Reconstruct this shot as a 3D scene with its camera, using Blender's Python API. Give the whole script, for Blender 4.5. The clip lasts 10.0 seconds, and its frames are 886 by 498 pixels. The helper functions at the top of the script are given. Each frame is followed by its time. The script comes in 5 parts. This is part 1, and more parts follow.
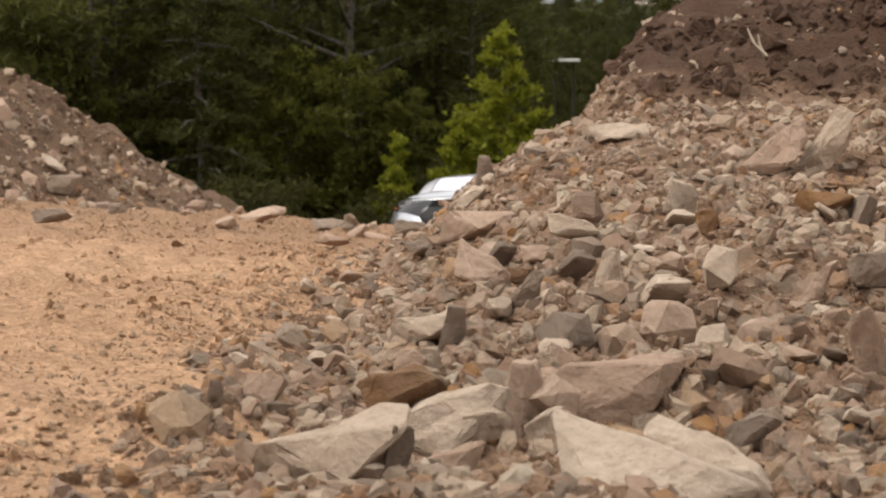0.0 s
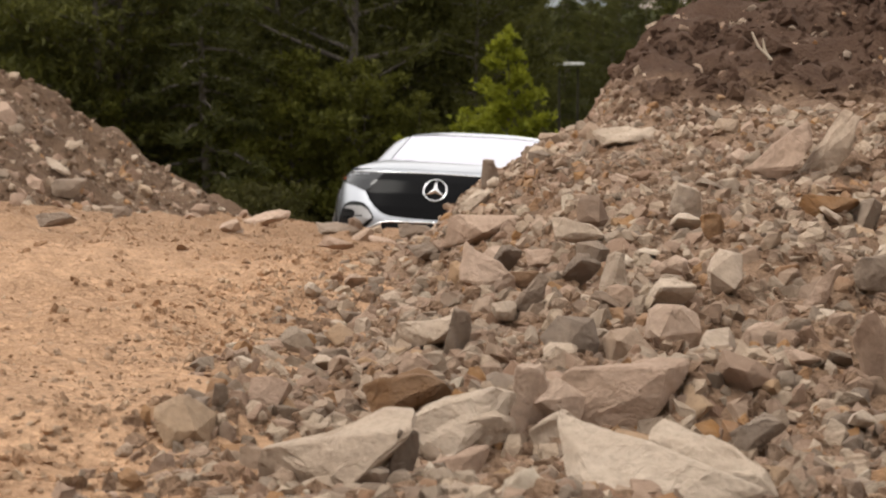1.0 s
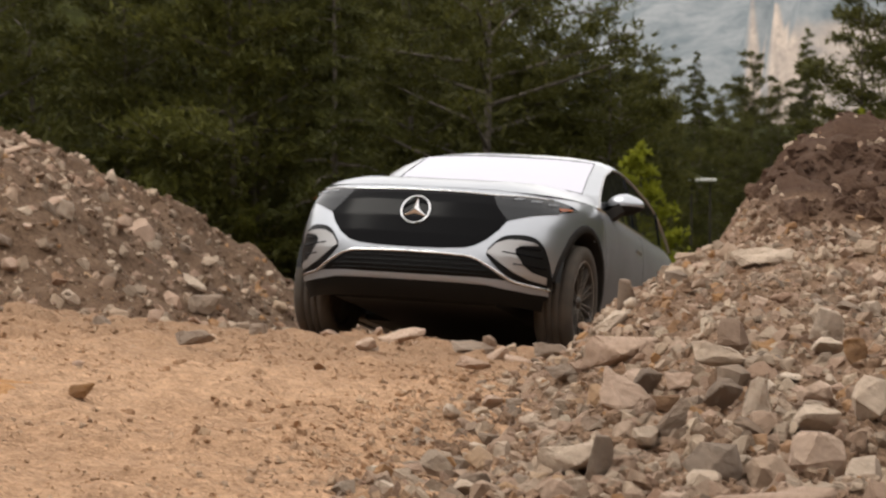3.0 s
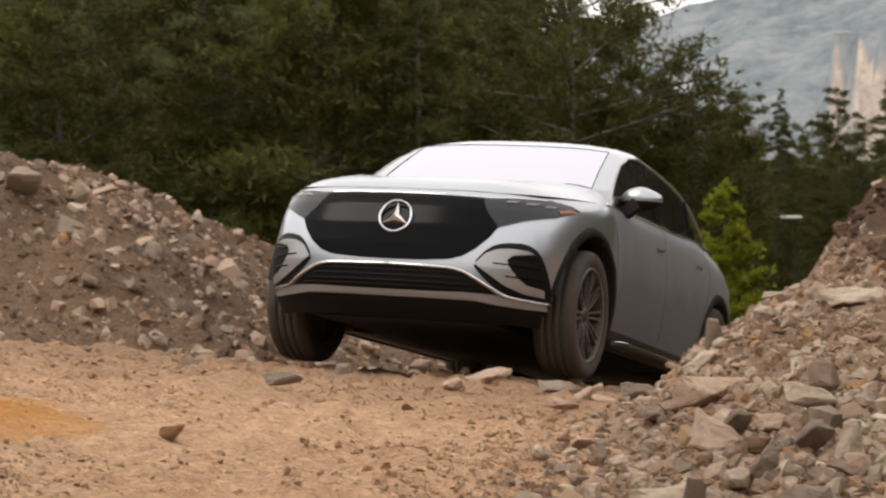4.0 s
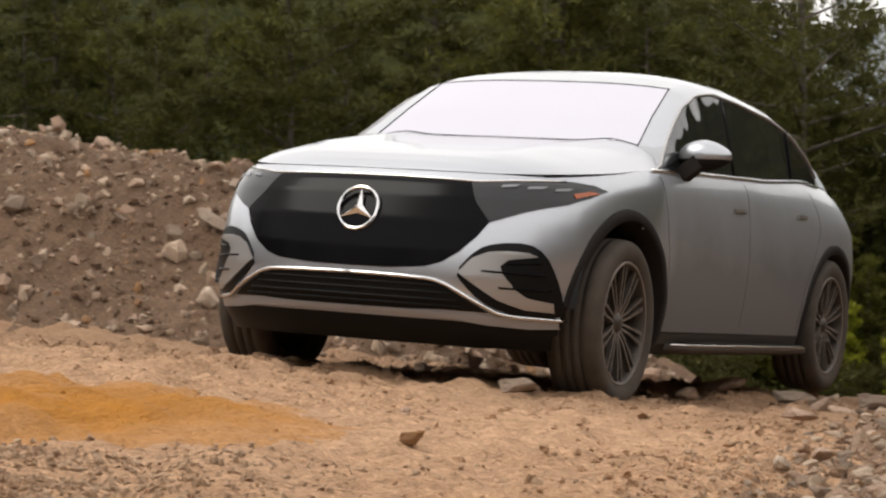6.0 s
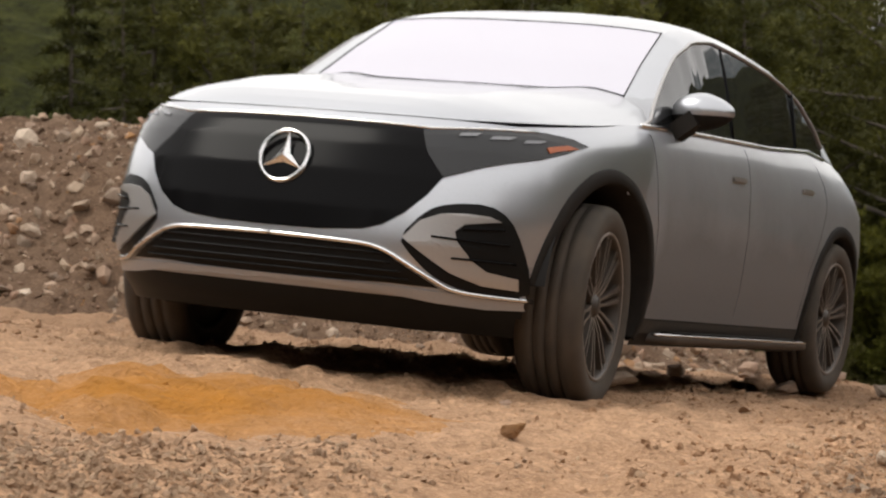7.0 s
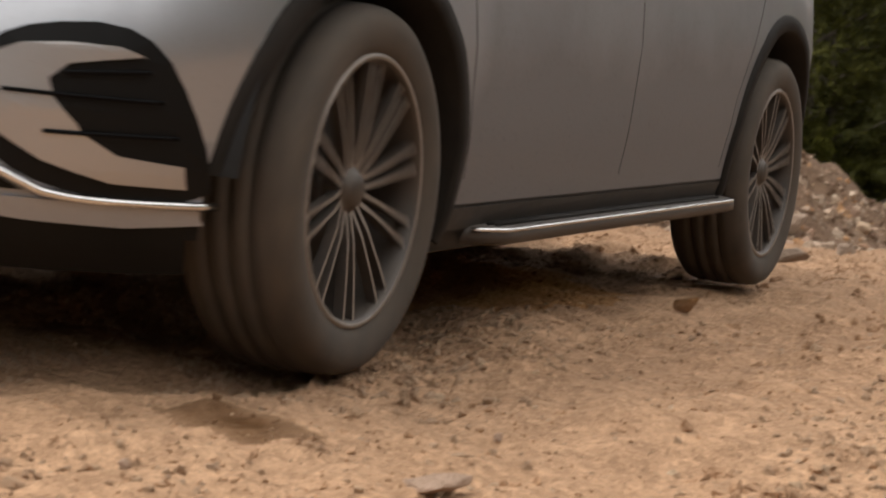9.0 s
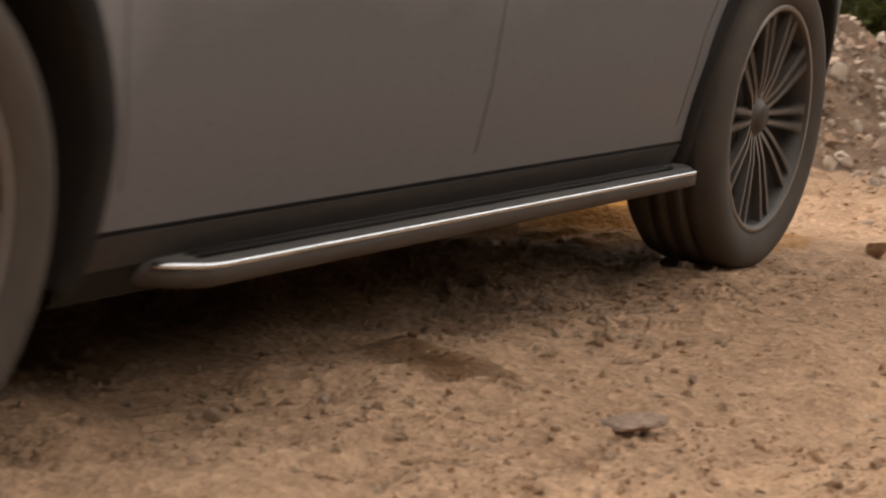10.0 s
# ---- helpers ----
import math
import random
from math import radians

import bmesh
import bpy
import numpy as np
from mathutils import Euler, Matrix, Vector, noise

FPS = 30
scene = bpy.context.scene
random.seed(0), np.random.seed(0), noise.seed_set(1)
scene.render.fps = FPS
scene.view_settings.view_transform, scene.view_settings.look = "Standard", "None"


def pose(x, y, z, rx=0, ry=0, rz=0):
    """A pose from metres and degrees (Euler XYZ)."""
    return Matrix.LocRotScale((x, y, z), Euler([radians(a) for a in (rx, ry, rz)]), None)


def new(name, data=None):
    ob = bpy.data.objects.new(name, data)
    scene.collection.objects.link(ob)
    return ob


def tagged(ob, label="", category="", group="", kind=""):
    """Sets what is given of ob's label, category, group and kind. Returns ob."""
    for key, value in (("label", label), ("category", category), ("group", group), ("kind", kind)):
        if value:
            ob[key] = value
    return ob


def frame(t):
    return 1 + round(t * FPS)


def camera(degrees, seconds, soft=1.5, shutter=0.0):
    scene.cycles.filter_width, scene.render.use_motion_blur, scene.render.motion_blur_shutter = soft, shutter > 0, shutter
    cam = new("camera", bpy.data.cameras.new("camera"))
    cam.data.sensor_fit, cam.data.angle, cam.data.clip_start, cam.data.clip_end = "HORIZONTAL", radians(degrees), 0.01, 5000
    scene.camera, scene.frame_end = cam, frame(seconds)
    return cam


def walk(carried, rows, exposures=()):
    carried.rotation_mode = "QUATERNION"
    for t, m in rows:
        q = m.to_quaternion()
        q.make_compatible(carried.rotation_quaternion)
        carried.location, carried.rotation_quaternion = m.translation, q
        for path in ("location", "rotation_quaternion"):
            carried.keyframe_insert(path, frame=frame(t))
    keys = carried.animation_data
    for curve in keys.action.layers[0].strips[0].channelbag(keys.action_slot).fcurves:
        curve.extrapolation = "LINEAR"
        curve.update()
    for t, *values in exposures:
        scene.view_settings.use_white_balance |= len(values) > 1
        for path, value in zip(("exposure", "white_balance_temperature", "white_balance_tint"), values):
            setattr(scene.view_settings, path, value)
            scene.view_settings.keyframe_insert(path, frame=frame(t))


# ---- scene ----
# ---- camera: a long lens on a low tripod, panned to the left ----
cam = camera(22.18, 10.0, soft=2.0, shutter=0.5)
cam.data.dof.use_dof, cam.data.dof.focus_distance, cam.data.dof.aperture_fstop = True, 6.2, 12.0
PATH = [
    (0.0, 0.000, 0.000, 1.050, 0.00, -5.30, 0.00),
    (0.5, 0.000, -0.000, 1.050, -0.01, -5.31, 0.09),
    (1.0, -0.001, 0.000, 1.051, 0.11, -5.21, -0.01),
    (1.5, -0.005, 0.001, 1.055, 0.63, -4.62, -0.06),
    (2.0, -0.010, 0.002, 1.061, 1.38, -3.85, -0.08),
    (2.5, -0.019, 0.003, 1.067, 2.44, -3.04, 0.07),
    (4.0, -0.042, 0.004, 1.080, 5.53, -1.34, -0.20),
    (4.5, -0.053, 0.004, 1.081, 6.92, -1.17, -0.18),
    (5.0, -0.062, 0.003, 1.081, 8.14, -1.17, -0.14),
    (5.5, -0.074, 0.003, 1.081, 9.71, -1.16, -0.05),
    (7.0, -0.104, -0.001, 1.080, 13.64, -1.32, 0.04),
    (7.5, -0.110, -0.002, 1.077, 14.47, -1.77, 0.13),
    (8.0, -0.115, -0.003, 1.072, 15.10, -2.43, 0.06),
    (8.5, -0.122, -0.004, 1.065, 16.08, -3.38, 0.04),
    (9.0, -0.134, -0.007, 1.057, 17.76, -4.34, 0.08),
    (9.5, -0.151, -0.012, 1.051, 20.02, -5.24, 0.05),
    (10.0, -0.167, -0.017, 1.047, 22.26, -5.76, 0.17),
]
walk(cam, [(t, pose(x, y, z, 90 + pitch, 0, yaw) @ pose(0, 0, 0, 0, 0, roll)) for t, x, y, z, yaw, pitch, roll in PATH], exposures=[(0.0, 0.10), (4.5, -0.06), (7.5, 0.0), (8.5, 0.08), (9.5, 0.20), (10.0, 0.22)])

# ---- the car's way over the crest: seconds, place, roll, pitch, heading ----
CAR_ROWS = [
    (0.0, 0.614, 23.132, -1.995, 0.54, -15.47, -96.51),
    (0.5, 0.401, 22.000, -1.727, -0.83, -13.89, -98.50),
    (1.0, 0.237, 20.865, -1.461, -2.59, -11.68, -99.75),
    (1.5, 0.049, 19.747, -1.204, -2.61, -10.63, -101.27),
    (2.0, -0.136, 18.675, -0.978, -2.96, -11.17, -102.35),
    (2.5, -0.349, 17.687, -0.772, -2.78, -12.44, -103.55),
    (3.0, -0.574, 16.773, -0.571, -2.37, -12.01, -104.08),
    (3.5, -0.805, 15.913, -0.387, -2.11, -10.80, -104.30),
    (4.0, -1.028, 15.090, -0.233, -2.27, -9.26, -104.47),
    (4.5, -1.237, 14.277, -0.123, -2.99, -7.40, -104.78),
    (5.0, -1.418, 13.498, -0.047, -3.46, -5.32, -104.89),
    (5.5, -1.610, 12.722, 0.034, -3.07, -3.98, -105.17),
    (6.0, -1.810, 11.945, 0.096, -2.74, -3.58, -104.84),
    (6.5, -2.005, 11.097, 0.158, -3.06, -3.81, -103.64),
    (7.0, -2.178, 10.108, 0.235, -4.47, -4.22, -101.37),
    (7.5, -2.316, 8.901, 0.346, -7.31, -4.20, -97.78),
    (8.0, -2.387, 7.892, 0.408, -6.80, -3.01, -95.91),
    (8.5, -2.453, 6.946, 0.430, -5.36, -2.20, -95.01),
    (9.0, -2.527, 5.996, 0.483, -5.24, -0.76, -95.14),
    (9.5, -2.610, 4.929, 0.508, -5.78, 0.26, -95.30),
    (10.0, -2.687, 3.931, 0.524, -7.30, 0.86, -95.78),
]
# ---- daylight under a bright, thin overcast ----
SUN_ELEVATION, SUN_AZIMUTH = 58.0, 255.0
world = bpy.data.worlds.new("sky")
scene.world = world
world.use_nodes = True
wn = world.node_tree.nodes
wl = world.node_tree.links
sky = wn.new("ShaderNodeTexSky")
sky.sky_type = "NISHITA"
sky.sun_disc = False
sky.sun_elevation, sky.sun_rotation = radians(SUN_ELEVATION), radians(SUN_AZIMUTH)
sky.air_density, sky.dust_density, sky.ozone_density = 1.0, 3.0, 1.0
veil = wn.new("ShaderNodeHueSaturation")
veil.inputs["Saturation"].default_value = 0.28
wl.new(sky.outputs[0], veil.inputs["Color"])
cloud = wn.new("ShaderNodeMix")
cloud.data_type = "RGBA"
cloud.inputs[0].default_value = 0.72
wl.new(veil.outputs[0], cloud.inputs[6])
cloud.inputs[7].default_value = (16.6, 15.9, 15.3, 1)
wl.new(cloud.outputs[2], wn["Background"].inputs["Color"])
wn["Background"].inputs["Strength"].default_value = 0.115
sun = new("sun", bpy.data.lights.new("sun", "SUN"))
sun.data.energy, sun.data.angle, sun.data.color = 1.65, radians(27), (1.0, 0.95, 0.87)
sun.matrix_world = pose(0, 0, 30, 90 - SUN_ELEVATION, 0, 180 - SUN_AZIMUTH)
# ---- small tools ----
RNG = np.random.default_rng(7)


def part(name, bm, mat, parent=None, label="", smooth=False):
    """Links a bmesh as one mesh object under a thing or a part."""
    me = bpy.data.meshes.new(name)
    bm.to_mesh(me)
    bm.free()
    if smooth:
        me.shade_smooth()
    for m in mat if isinstance(mat, (list, tuple)) else [mat]:
        me.materials.append(m)
    ob = new(name, me)
    ob.parent = parent
    return tagged(ob, label=label)


def sheet(name, co, faces, mat, parent=None, smooth=True):
    me = bpy.data.meshes.new(name)
    me.from_pydata(co, [], faces)
    me.validate()
    if smooth:
        me.shade_smooth()
    me.materials.append(mat)
    ob = new(name, me)
    ob.parent = parent
    return ob


TABLES = {}


def lattice(x, y, seed):
    """Smooth value noise on a unit lattice, between -1 and 1."""
    if seed not in TABLES:
        TABLES[seed] = np.random.default_rng(seed).uniform(-1, 1, (256, 256))
    table = TABLES[seed]
    i, j = np.floor(x).astype(int), np.floor(y).astype(int)
    u, v = x - i, y - j
    u, v = u * u * u * (u * (u * 6 - 15) + 10), v * v * v * (v * (v * 6 - 15) + 10)
    a, b = table[i % 256, j % 256], table[(i + 1) % 256, j % 256]
    c, d = table[i % 256, (j + 1) % 256], table[(i + 1) % 256, (j + 1) % 256]
    return (a * (1 - u) + b * u) * (1 - v) + (c * (1 - u) + d * u) * v


def rough(x, y, size, octaves, seed, gain=0.55):
    total, amp = 0, 1.0
    for k in range(octaves):
        total = total + amp * lattice(x / size + 13.7 * k, y / size + 7.1 * k, seed + k)
        size, amp = size * 0.47, amp * gain
    return total


# ---- materials ----
class Mat:
    """A node material with a Principled shader, and short ways to add nodes."""

    def __init__(self, name, colour=(0.5, 0.5, 0.5), roughness=0.6, metallic=0.0, specular=0.5):
        self.m = bpy.data.materials.new(name)
        self.m.use_nodes = True
        self.n, self.l = self.m.node_tree.nodes, self.m.node_tree.links
        self.p = self.n["Principled BSDF"]
        self.p.inputs["Base Color"].default_value = (*colour, 1)
        self.p.inputs["Roughness"].default_value = roughness
        self.p.inputs["Metallic"].default_value = metallic
        self.p.inputs["Specular IOR Level"].default_value = specular

    def node(self, kind, **inputs):
        n = self.n.new("ShaderNode" + kind)
        for key, value in inputs.items():
            key = key.replace("_", " ")
            if hasattr(value, "is_output"):
                self.l.new(value, n.inputs[key])
            else:
                n.inputs[key].default_value = value
        return n

    def coords(self, world=False):
        return self.node("NewGeometry").outputs["Position"] if world else self.node("TexCoord").outputs["Object"]

    def noise(self, at, scale, detail=4.0, roughness=0.6):
        return self.node("TexNoise", Vector=at, Scale=scale, Detail=detail, Roughness=roughness).outputs["Fac"]

    def ramp(self, fac, *stops):
        n = self.node("ValToRGB", Fac=fac)
        e = n.color_ramp.elements
        while len(e) < len(stops):
            e.new(0.5)
        for k, (at, c) in enumerate(stops):
            e[k].position = at
            e[k].color = (*c, 1) if not isinstance(c, float) else (c, c, c, 1)
        return n.outputs["Color"]

    def mix(self, fac, a, b, kind="MIX"):
        n = self.n.new("ShaderNodeMix")
        n.data_type, n.blend_type = "RGBA", kind
        for k, v in ((0, fac), (6, a), (7, b)):
            if hasattr(v, "is_output"):
                self.l.new(v, n.inputs[k])
            else:
                n.inputs[k].default_value = v if k == 0 else (*v, 1)
        return n.outputs[2]

    def bump(self, height, strength, distance):
        n = self.node("Bump", Height=height, Strength=strength, Distance=distance)
        self.l.new(n.outputs[0], self.p.inputs["Normal"])

    def set(self, name, value):
        self.l.new(value, self.p.inputs[name])


def earth_material(name, pale, mid, dark, ochre=False):
    a = Mat(name, roughness=0.95, specular=0.15)
    at = a.coords(True)
    big, fine, grain = a.noise(at, 0.9, 5), a.noise(at, 9, 6, 0.7), a.noise(at, 70, 4, 0.7)
    c = a.ramp(big, (0.33, mid), (0.62, pale))
    c = a.mix(a.ramp(fine, (0.40, 0.0), (0.68, 0.85)), c, dark)
    c = a.mix(a.ramp(grain, (0.45, 0.0), (0.75, 0.55)), c, tuple(0.62 * v for v in mid))
    c = a.mix(a.ramp(a.noise(at, 150, 2, 0.5), (0.56, 0.0), (0.68, 0.45)), c, tuple(1.25 * v for v in pale))
    # loose grains: each of its own tone, each a small bump
    pebble = a.node("TexVoronoi", Vector=at, Scale=48.0, Randomness=1.0)
    sand = a.node("TexVoronoi", Vector=at, Scale=130.0, Randomness=1.0)
    for cell, most in ((pebble, 0.34), (sand, 0.2)):
        tone = a.node("SeparateColor", Color=cell.outputs["Color"])
        c = a.mix(a.ramp(tone.outputs[0], (0.60, 0.0), (0.95, most)), c, tuple(1.35 * v for v in pale))
        c = a.mix(a.ramp(tone.outputs[1], (0.62, 0.0), (0.95, most)), c, tuple(0.8 * v for v in dark))
    if not ochre:
        # dark topsoil on the crown of the mound
        top = a.node("Math")
        top.operation = "MULTIPLY_ADD"
        a.l.new(a.noise(at, 1.6, 5, 0.65), top.inputs[0])
        top.inputs[1].default_value = 0.5
        axes = a.node("SeparateXYZ", Vector=at)
        a.l.new(axes.outputs["Z"], top.inputs[2])
        soil = a.node("MapRange", Value=top.outputs[0])
        soil.inputs["From Min"].default_value, soil.inputs["From Max"].default_value = 1.0, 1.16
        soil.inputs["To Max"].default_value = 0.85
        east = a.node("MapRange", Value=axes.outputs["X"])
        east.inputs["From Min"].default_value, east.inputs["From Max"].default_value = 0.3, 0.9
        here = a.node("Math")
        here.operation = "MULTIPLY"
        a.l.new(soil.outputs[0], here.inputs[0])
        a.l.new(east.outputs[0], here.inputs[1])
        c = a.mix(here.outputs[0], c, (0.062, 0.034, 0.023))
    if ochre:
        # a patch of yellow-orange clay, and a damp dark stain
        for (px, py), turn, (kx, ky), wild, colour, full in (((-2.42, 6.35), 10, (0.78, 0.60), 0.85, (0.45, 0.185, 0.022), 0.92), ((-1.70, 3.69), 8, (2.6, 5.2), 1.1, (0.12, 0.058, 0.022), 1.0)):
            shift = a.node("VectorMath")
            shift.operation = "SUBTRACT"
            a.l.new(at, shift.inputs[0])
            shift.inputs[1].default_value = (px, py, 0.3)
            turned = a.node("VectorRotate", Vector=shift.outputs[0], Angle=radians(turn))
            size = a.node("VectorMath")
            size.operation = "MULTIPLY"
            a.l.new(turned.outputs[0], size.inputs[0])
            size.inputs[1].default_value = (kx, ky, 0.0)
            length = a.node("VectorMath")
            length.operation = "LENGTH"
            a.l.new(size.outputs[0], length.inputs[0])
            ragged = a.node("Math")
            ragged.operation = "MULTIPLY_ADD"
            a.l.new(a.noise(at, 2.6 * kx, 6, 0.7), ragged.inputs[0])
            ragged.inputs[1].default_value = wild
            a.l.new(length.outputs["Value"], ragged.inputs[2])
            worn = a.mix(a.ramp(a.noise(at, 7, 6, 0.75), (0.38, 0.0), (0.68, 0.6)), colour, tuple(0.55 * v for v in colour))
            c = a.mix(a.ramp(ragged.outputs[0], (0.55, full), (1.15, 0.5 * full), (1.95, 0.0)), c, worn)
        where = a.node("SeparateXYZ", Vector=at).outputs["Y"]
        # scraped subsoil along the crest, browner than the packed track
        crest = a.node("Math")
        crest.operation = "MULTIPLY_ADD"
        a.l.new(a.noise(at, 1.1, 5, 0.7), crest.inputs[0])
        crest.inputs[1].default_value = 5.0
        a.l.new(where, crest.inputs[2])
        scraped = a.node("MapRange", Value=crest.outputs[0])
        scraped.inputs["From Min"].default_value, scraped.inputs["From Max"].default_value = 10.5, 13.0
        scraped.inputs["To Max"].default_value = 0.65
        c = a.mix(scraped.outputs[0], c, a.mix(fine, (0.33, 0.205, 0.125), (0.20, 0.122, 0.074)))
        edge = a.node("Math")
        edge.operation = "MULTIPLY_ADD"
        a.l.new(a.noise(at, 0.35, 5, 0.65), edge.inputs[0])
        edge.inputs[1].default_value = 8.0
        a.l.new(where, edge.inputs[2])
        grass = a.ramp(a.noise(at, 3, 5, 0.7), (0.35, (0.045, 0.055, 0.02)), (0.7, (0.12, 0.115, 0.045)))
        band = a.node("MapRange", Value=edge.outputs[0])
        band.inputs["From Min"].default_value, band.inputs["From Max"].default_value = 26.0, 29.0
        c = a.mix(band.outputs[0], c, grass)
    a.set("Base Color", c)
    a.bump(a.mix(0.45, a.mix(0.4, grain, pebble.outputs["Distance"]), a.mix(0.5, fine, a.noise(at, 28, 5, 0.75))), 1.0, 0.042)
    return a.m


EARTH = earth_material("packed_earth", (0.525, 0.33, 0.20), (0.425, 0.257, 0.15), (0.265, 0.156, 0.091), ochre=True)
BANK = earth_material("bank_earth", (0.20, 0.131, 0.086), (0.148, 0.092, 0.059), (0.076, 0.045, 0.028))
SPOIL = earth_material("spoil_earth", (0.30, 0.196, 0.128), (0.222, 0.14, 0.09), (0.115, 0.068, 0.043))


def rock_material(name, stops, dust=(0.34, 0.235, 0.16), amount=0.46):
    """Broken stone: a tone for each piece, with dust in its hollows and dark specks."""
    a = Mat(name, roughness=0.9, specular=0.25)
    info = a.node("ObjectInfo").outputs["Random"]
    isle = a.node("NewGeometry").outputs["Random Per Island"]
    both = a.node("Math")
    both.operation = "ADD"
    a.l.new(info, both.inputs[0])
    a.l.new(isle, both.inputs[1])
    pick = a.node("Math")
    pick.operation = "FRACT"
    a.l.new(both.outputs[0], pick.inputs[0])
    at = a.coords(True)
    c = a.ramp(pick.outputs[0], *stops)
    c = a.mix(a.ramp(a.noise(at, 9, 6, 0.7), (0.34, 0.0), (0.66, amount)), c, dust)
    c = a.mix(a.ramp(a.noise(at, 55, 5, 0.7), (0.45, 0.0), (0.78, 0.36)), c, (0.13, 0.09, 0.064))
    a.set("Base Color", c)
    a.bump(a.mix(0.5, a.noise(at, 60, 6, 0.75), a.noise(at, 17, 6, 0.65)), 1.0, 0.028)
    return a.m


ROCK = rock_material("quarry_rock", [(0.0, (0.235, 0.17, 0.125)), (0.18, (0.375, 0.245, 0.174)), (0.36, (0.56, 0.435, 0.32)), (0.54, (0.16, 0.12, 0.09)), (0.70, (0.54, 0.425, 0.32)), (0.86, (0.285, 0.172, 0.115)), (0.95, (0.38, 0.19, 0.065)), (1.0, (0.64, 0.55, 0.435))])
PALE_ROCK = rock_material("pale_rock", [(0.0, (0.56, 0.435, 0.33)), (1.0, (0.70, 0.58, 0.46))], amount=0.42)
PINK_ROCK = rock_material("pinkish_rock", [(0.0, (0.44, 0.30, 0.22)), (1.0, (0.58, 0.425, 0.325))], amount=0.42)
GREY_ROCK = rock_material("grey_rock", [(0.0, (0.19, 0.145, 0.112)), (1.0, (0.34, 0.265, 0.205))], amount=0.42)
GRAVEL = rock_material("track_gravel", [(0.0, (0.38, 0.25, 0.162)), (0.4, (0.52, 0.37, 0.25)), (0.7, (0.34, 0.23, 0.155)), (1.0, (0.62, 0.46, 0.31))], dust=(0.41, 0.25, 0.145), amount=0.85)
RUST_ROCK = rock_material("rusty_rock", [(0.0, (0.27, 0.13, 0.045)), (1.0, (0.15, 0.085, 0.05))], amount=0.4)


def foliage(name, dark, light, trans=0.38):
    a = Mat(name, roughness=0.65, specular=0.25)
    isle = a.node("NewGeometry").outputs["Random Per Island"]
    tree = a.node("ObjectInfo").outputs["Random"]
    c = a.ramp(isle, (0.0, dark), (0.75, tuple((d + l) / 2 for d, l in zip(dark, light))), (1.0, light))
    hue = a.node("HueSaturation", Color=c)
    shift = a.node("MapRange", Value=tree)
    shift.inputs["To Min"].default_value, shift.inputs["To Max"].default_value = 0.75, 1.3
    a.l.new(shift.outputs[0], hue.inputs["Value"])
    a.set("Base Color", hue.outputs[0])
    a.p.inputs["Subsurface Weight"].default_value = 0.0
    thin = a.node("BsdfTranslucent", Color=hue.outputs[0])
    mix = a.node("MixShader", Fac=trans)
    a.l.new(a.p.outputs[0], mix.inputs[1])
    a.l.new(thin.outputs[0], mix.inputs[2])
    a.l.new(mix.outputs[0], a.n["Material Output"].inputs["Surface"])
    return a.m


NEEDLES = foliage("pine_needles", (0.052, 0.052, 0.012), (0.118, 0.114, 0.023))
FIR = foliage("fir_needles", (0.045, 0.047, 0.012), (0.10, 0.10, 0.022))
LIME = foliage("lime_leaves", (0.18, 0.19, 0.014), (0.35, 0.365, 0.035), 0.45)
YOUNG = foliage("young_leaves", (0.085, 0.086, 0.014), (0.17, 0.165, 0.028), 0.45)
OLIVE = foliage("olive_leaves", (0.055, 0.052, 0.014), (0.11, 0.10, 0.026), 0.35)


def bark():
    a = Mat("bark", (0.09, 0.07, 0.055), 0.95)
    at = a.coords()
    a.set("Base Color", a.ramp(a.noise(at, 9, 5, 0.7), (0.3, (0.05, 0.04, 0.032)), (0.7, (0.15, 0.125, 0.10))))
    a.bump(a.noise(at, 18, 5, 0.7), 0.6, 0.02)
    return a.m


BARK = bark()


def mountain_material():
    a = Mat("far_mountain", roughness=1.0, specular=0.0)
    at = a.coords(True)
    slope = a.node("SeparateXYZ", Vector=a.node("NewGeometry").outputs["Normal"]).outputs["Z"]
    wood = a.ramp(a.noise(at, 0.07, 9, 0.8), (0.40, (0.065, 0.08, 0.085)), (0.62, (0.19, 0.195, 0.195)))
    stone = a.ramp(a.noise(at, 0.22, 8, 0.8), (0.36, (0.16, 0.12, 0.095)), (0.64, (0.46, 0.36, 0.28)))
    c = a.mix(a.ramp(slope, (0.52, 1.0), (0.66, 0.0)), wood, stone)
    # haze over half a kilometre, put into the material as a faint pale glow
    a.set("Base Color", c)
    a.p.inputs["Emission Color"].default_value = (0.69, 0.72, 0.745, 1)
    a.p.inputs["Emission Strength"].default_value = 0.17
    return a.m


MOUNTAIN = mountain_material()


def wooded_material():
    a = Mat("wooded_slope", roughness=0.9, specular=0.1)
    at = a.coords(True)
    a.set("Base Color", a.ramp(a.noise(at, 1.3, 8, 0.75), (0.36, (0.018, 0.022, 0.006)), (0.66, (0.085, 0.09, 0.02))))
    a.bump(a.noise(at, 1.6, 8, 0.75), 1.0, 0.8)
    return a.m


WOODED = wooded_material()
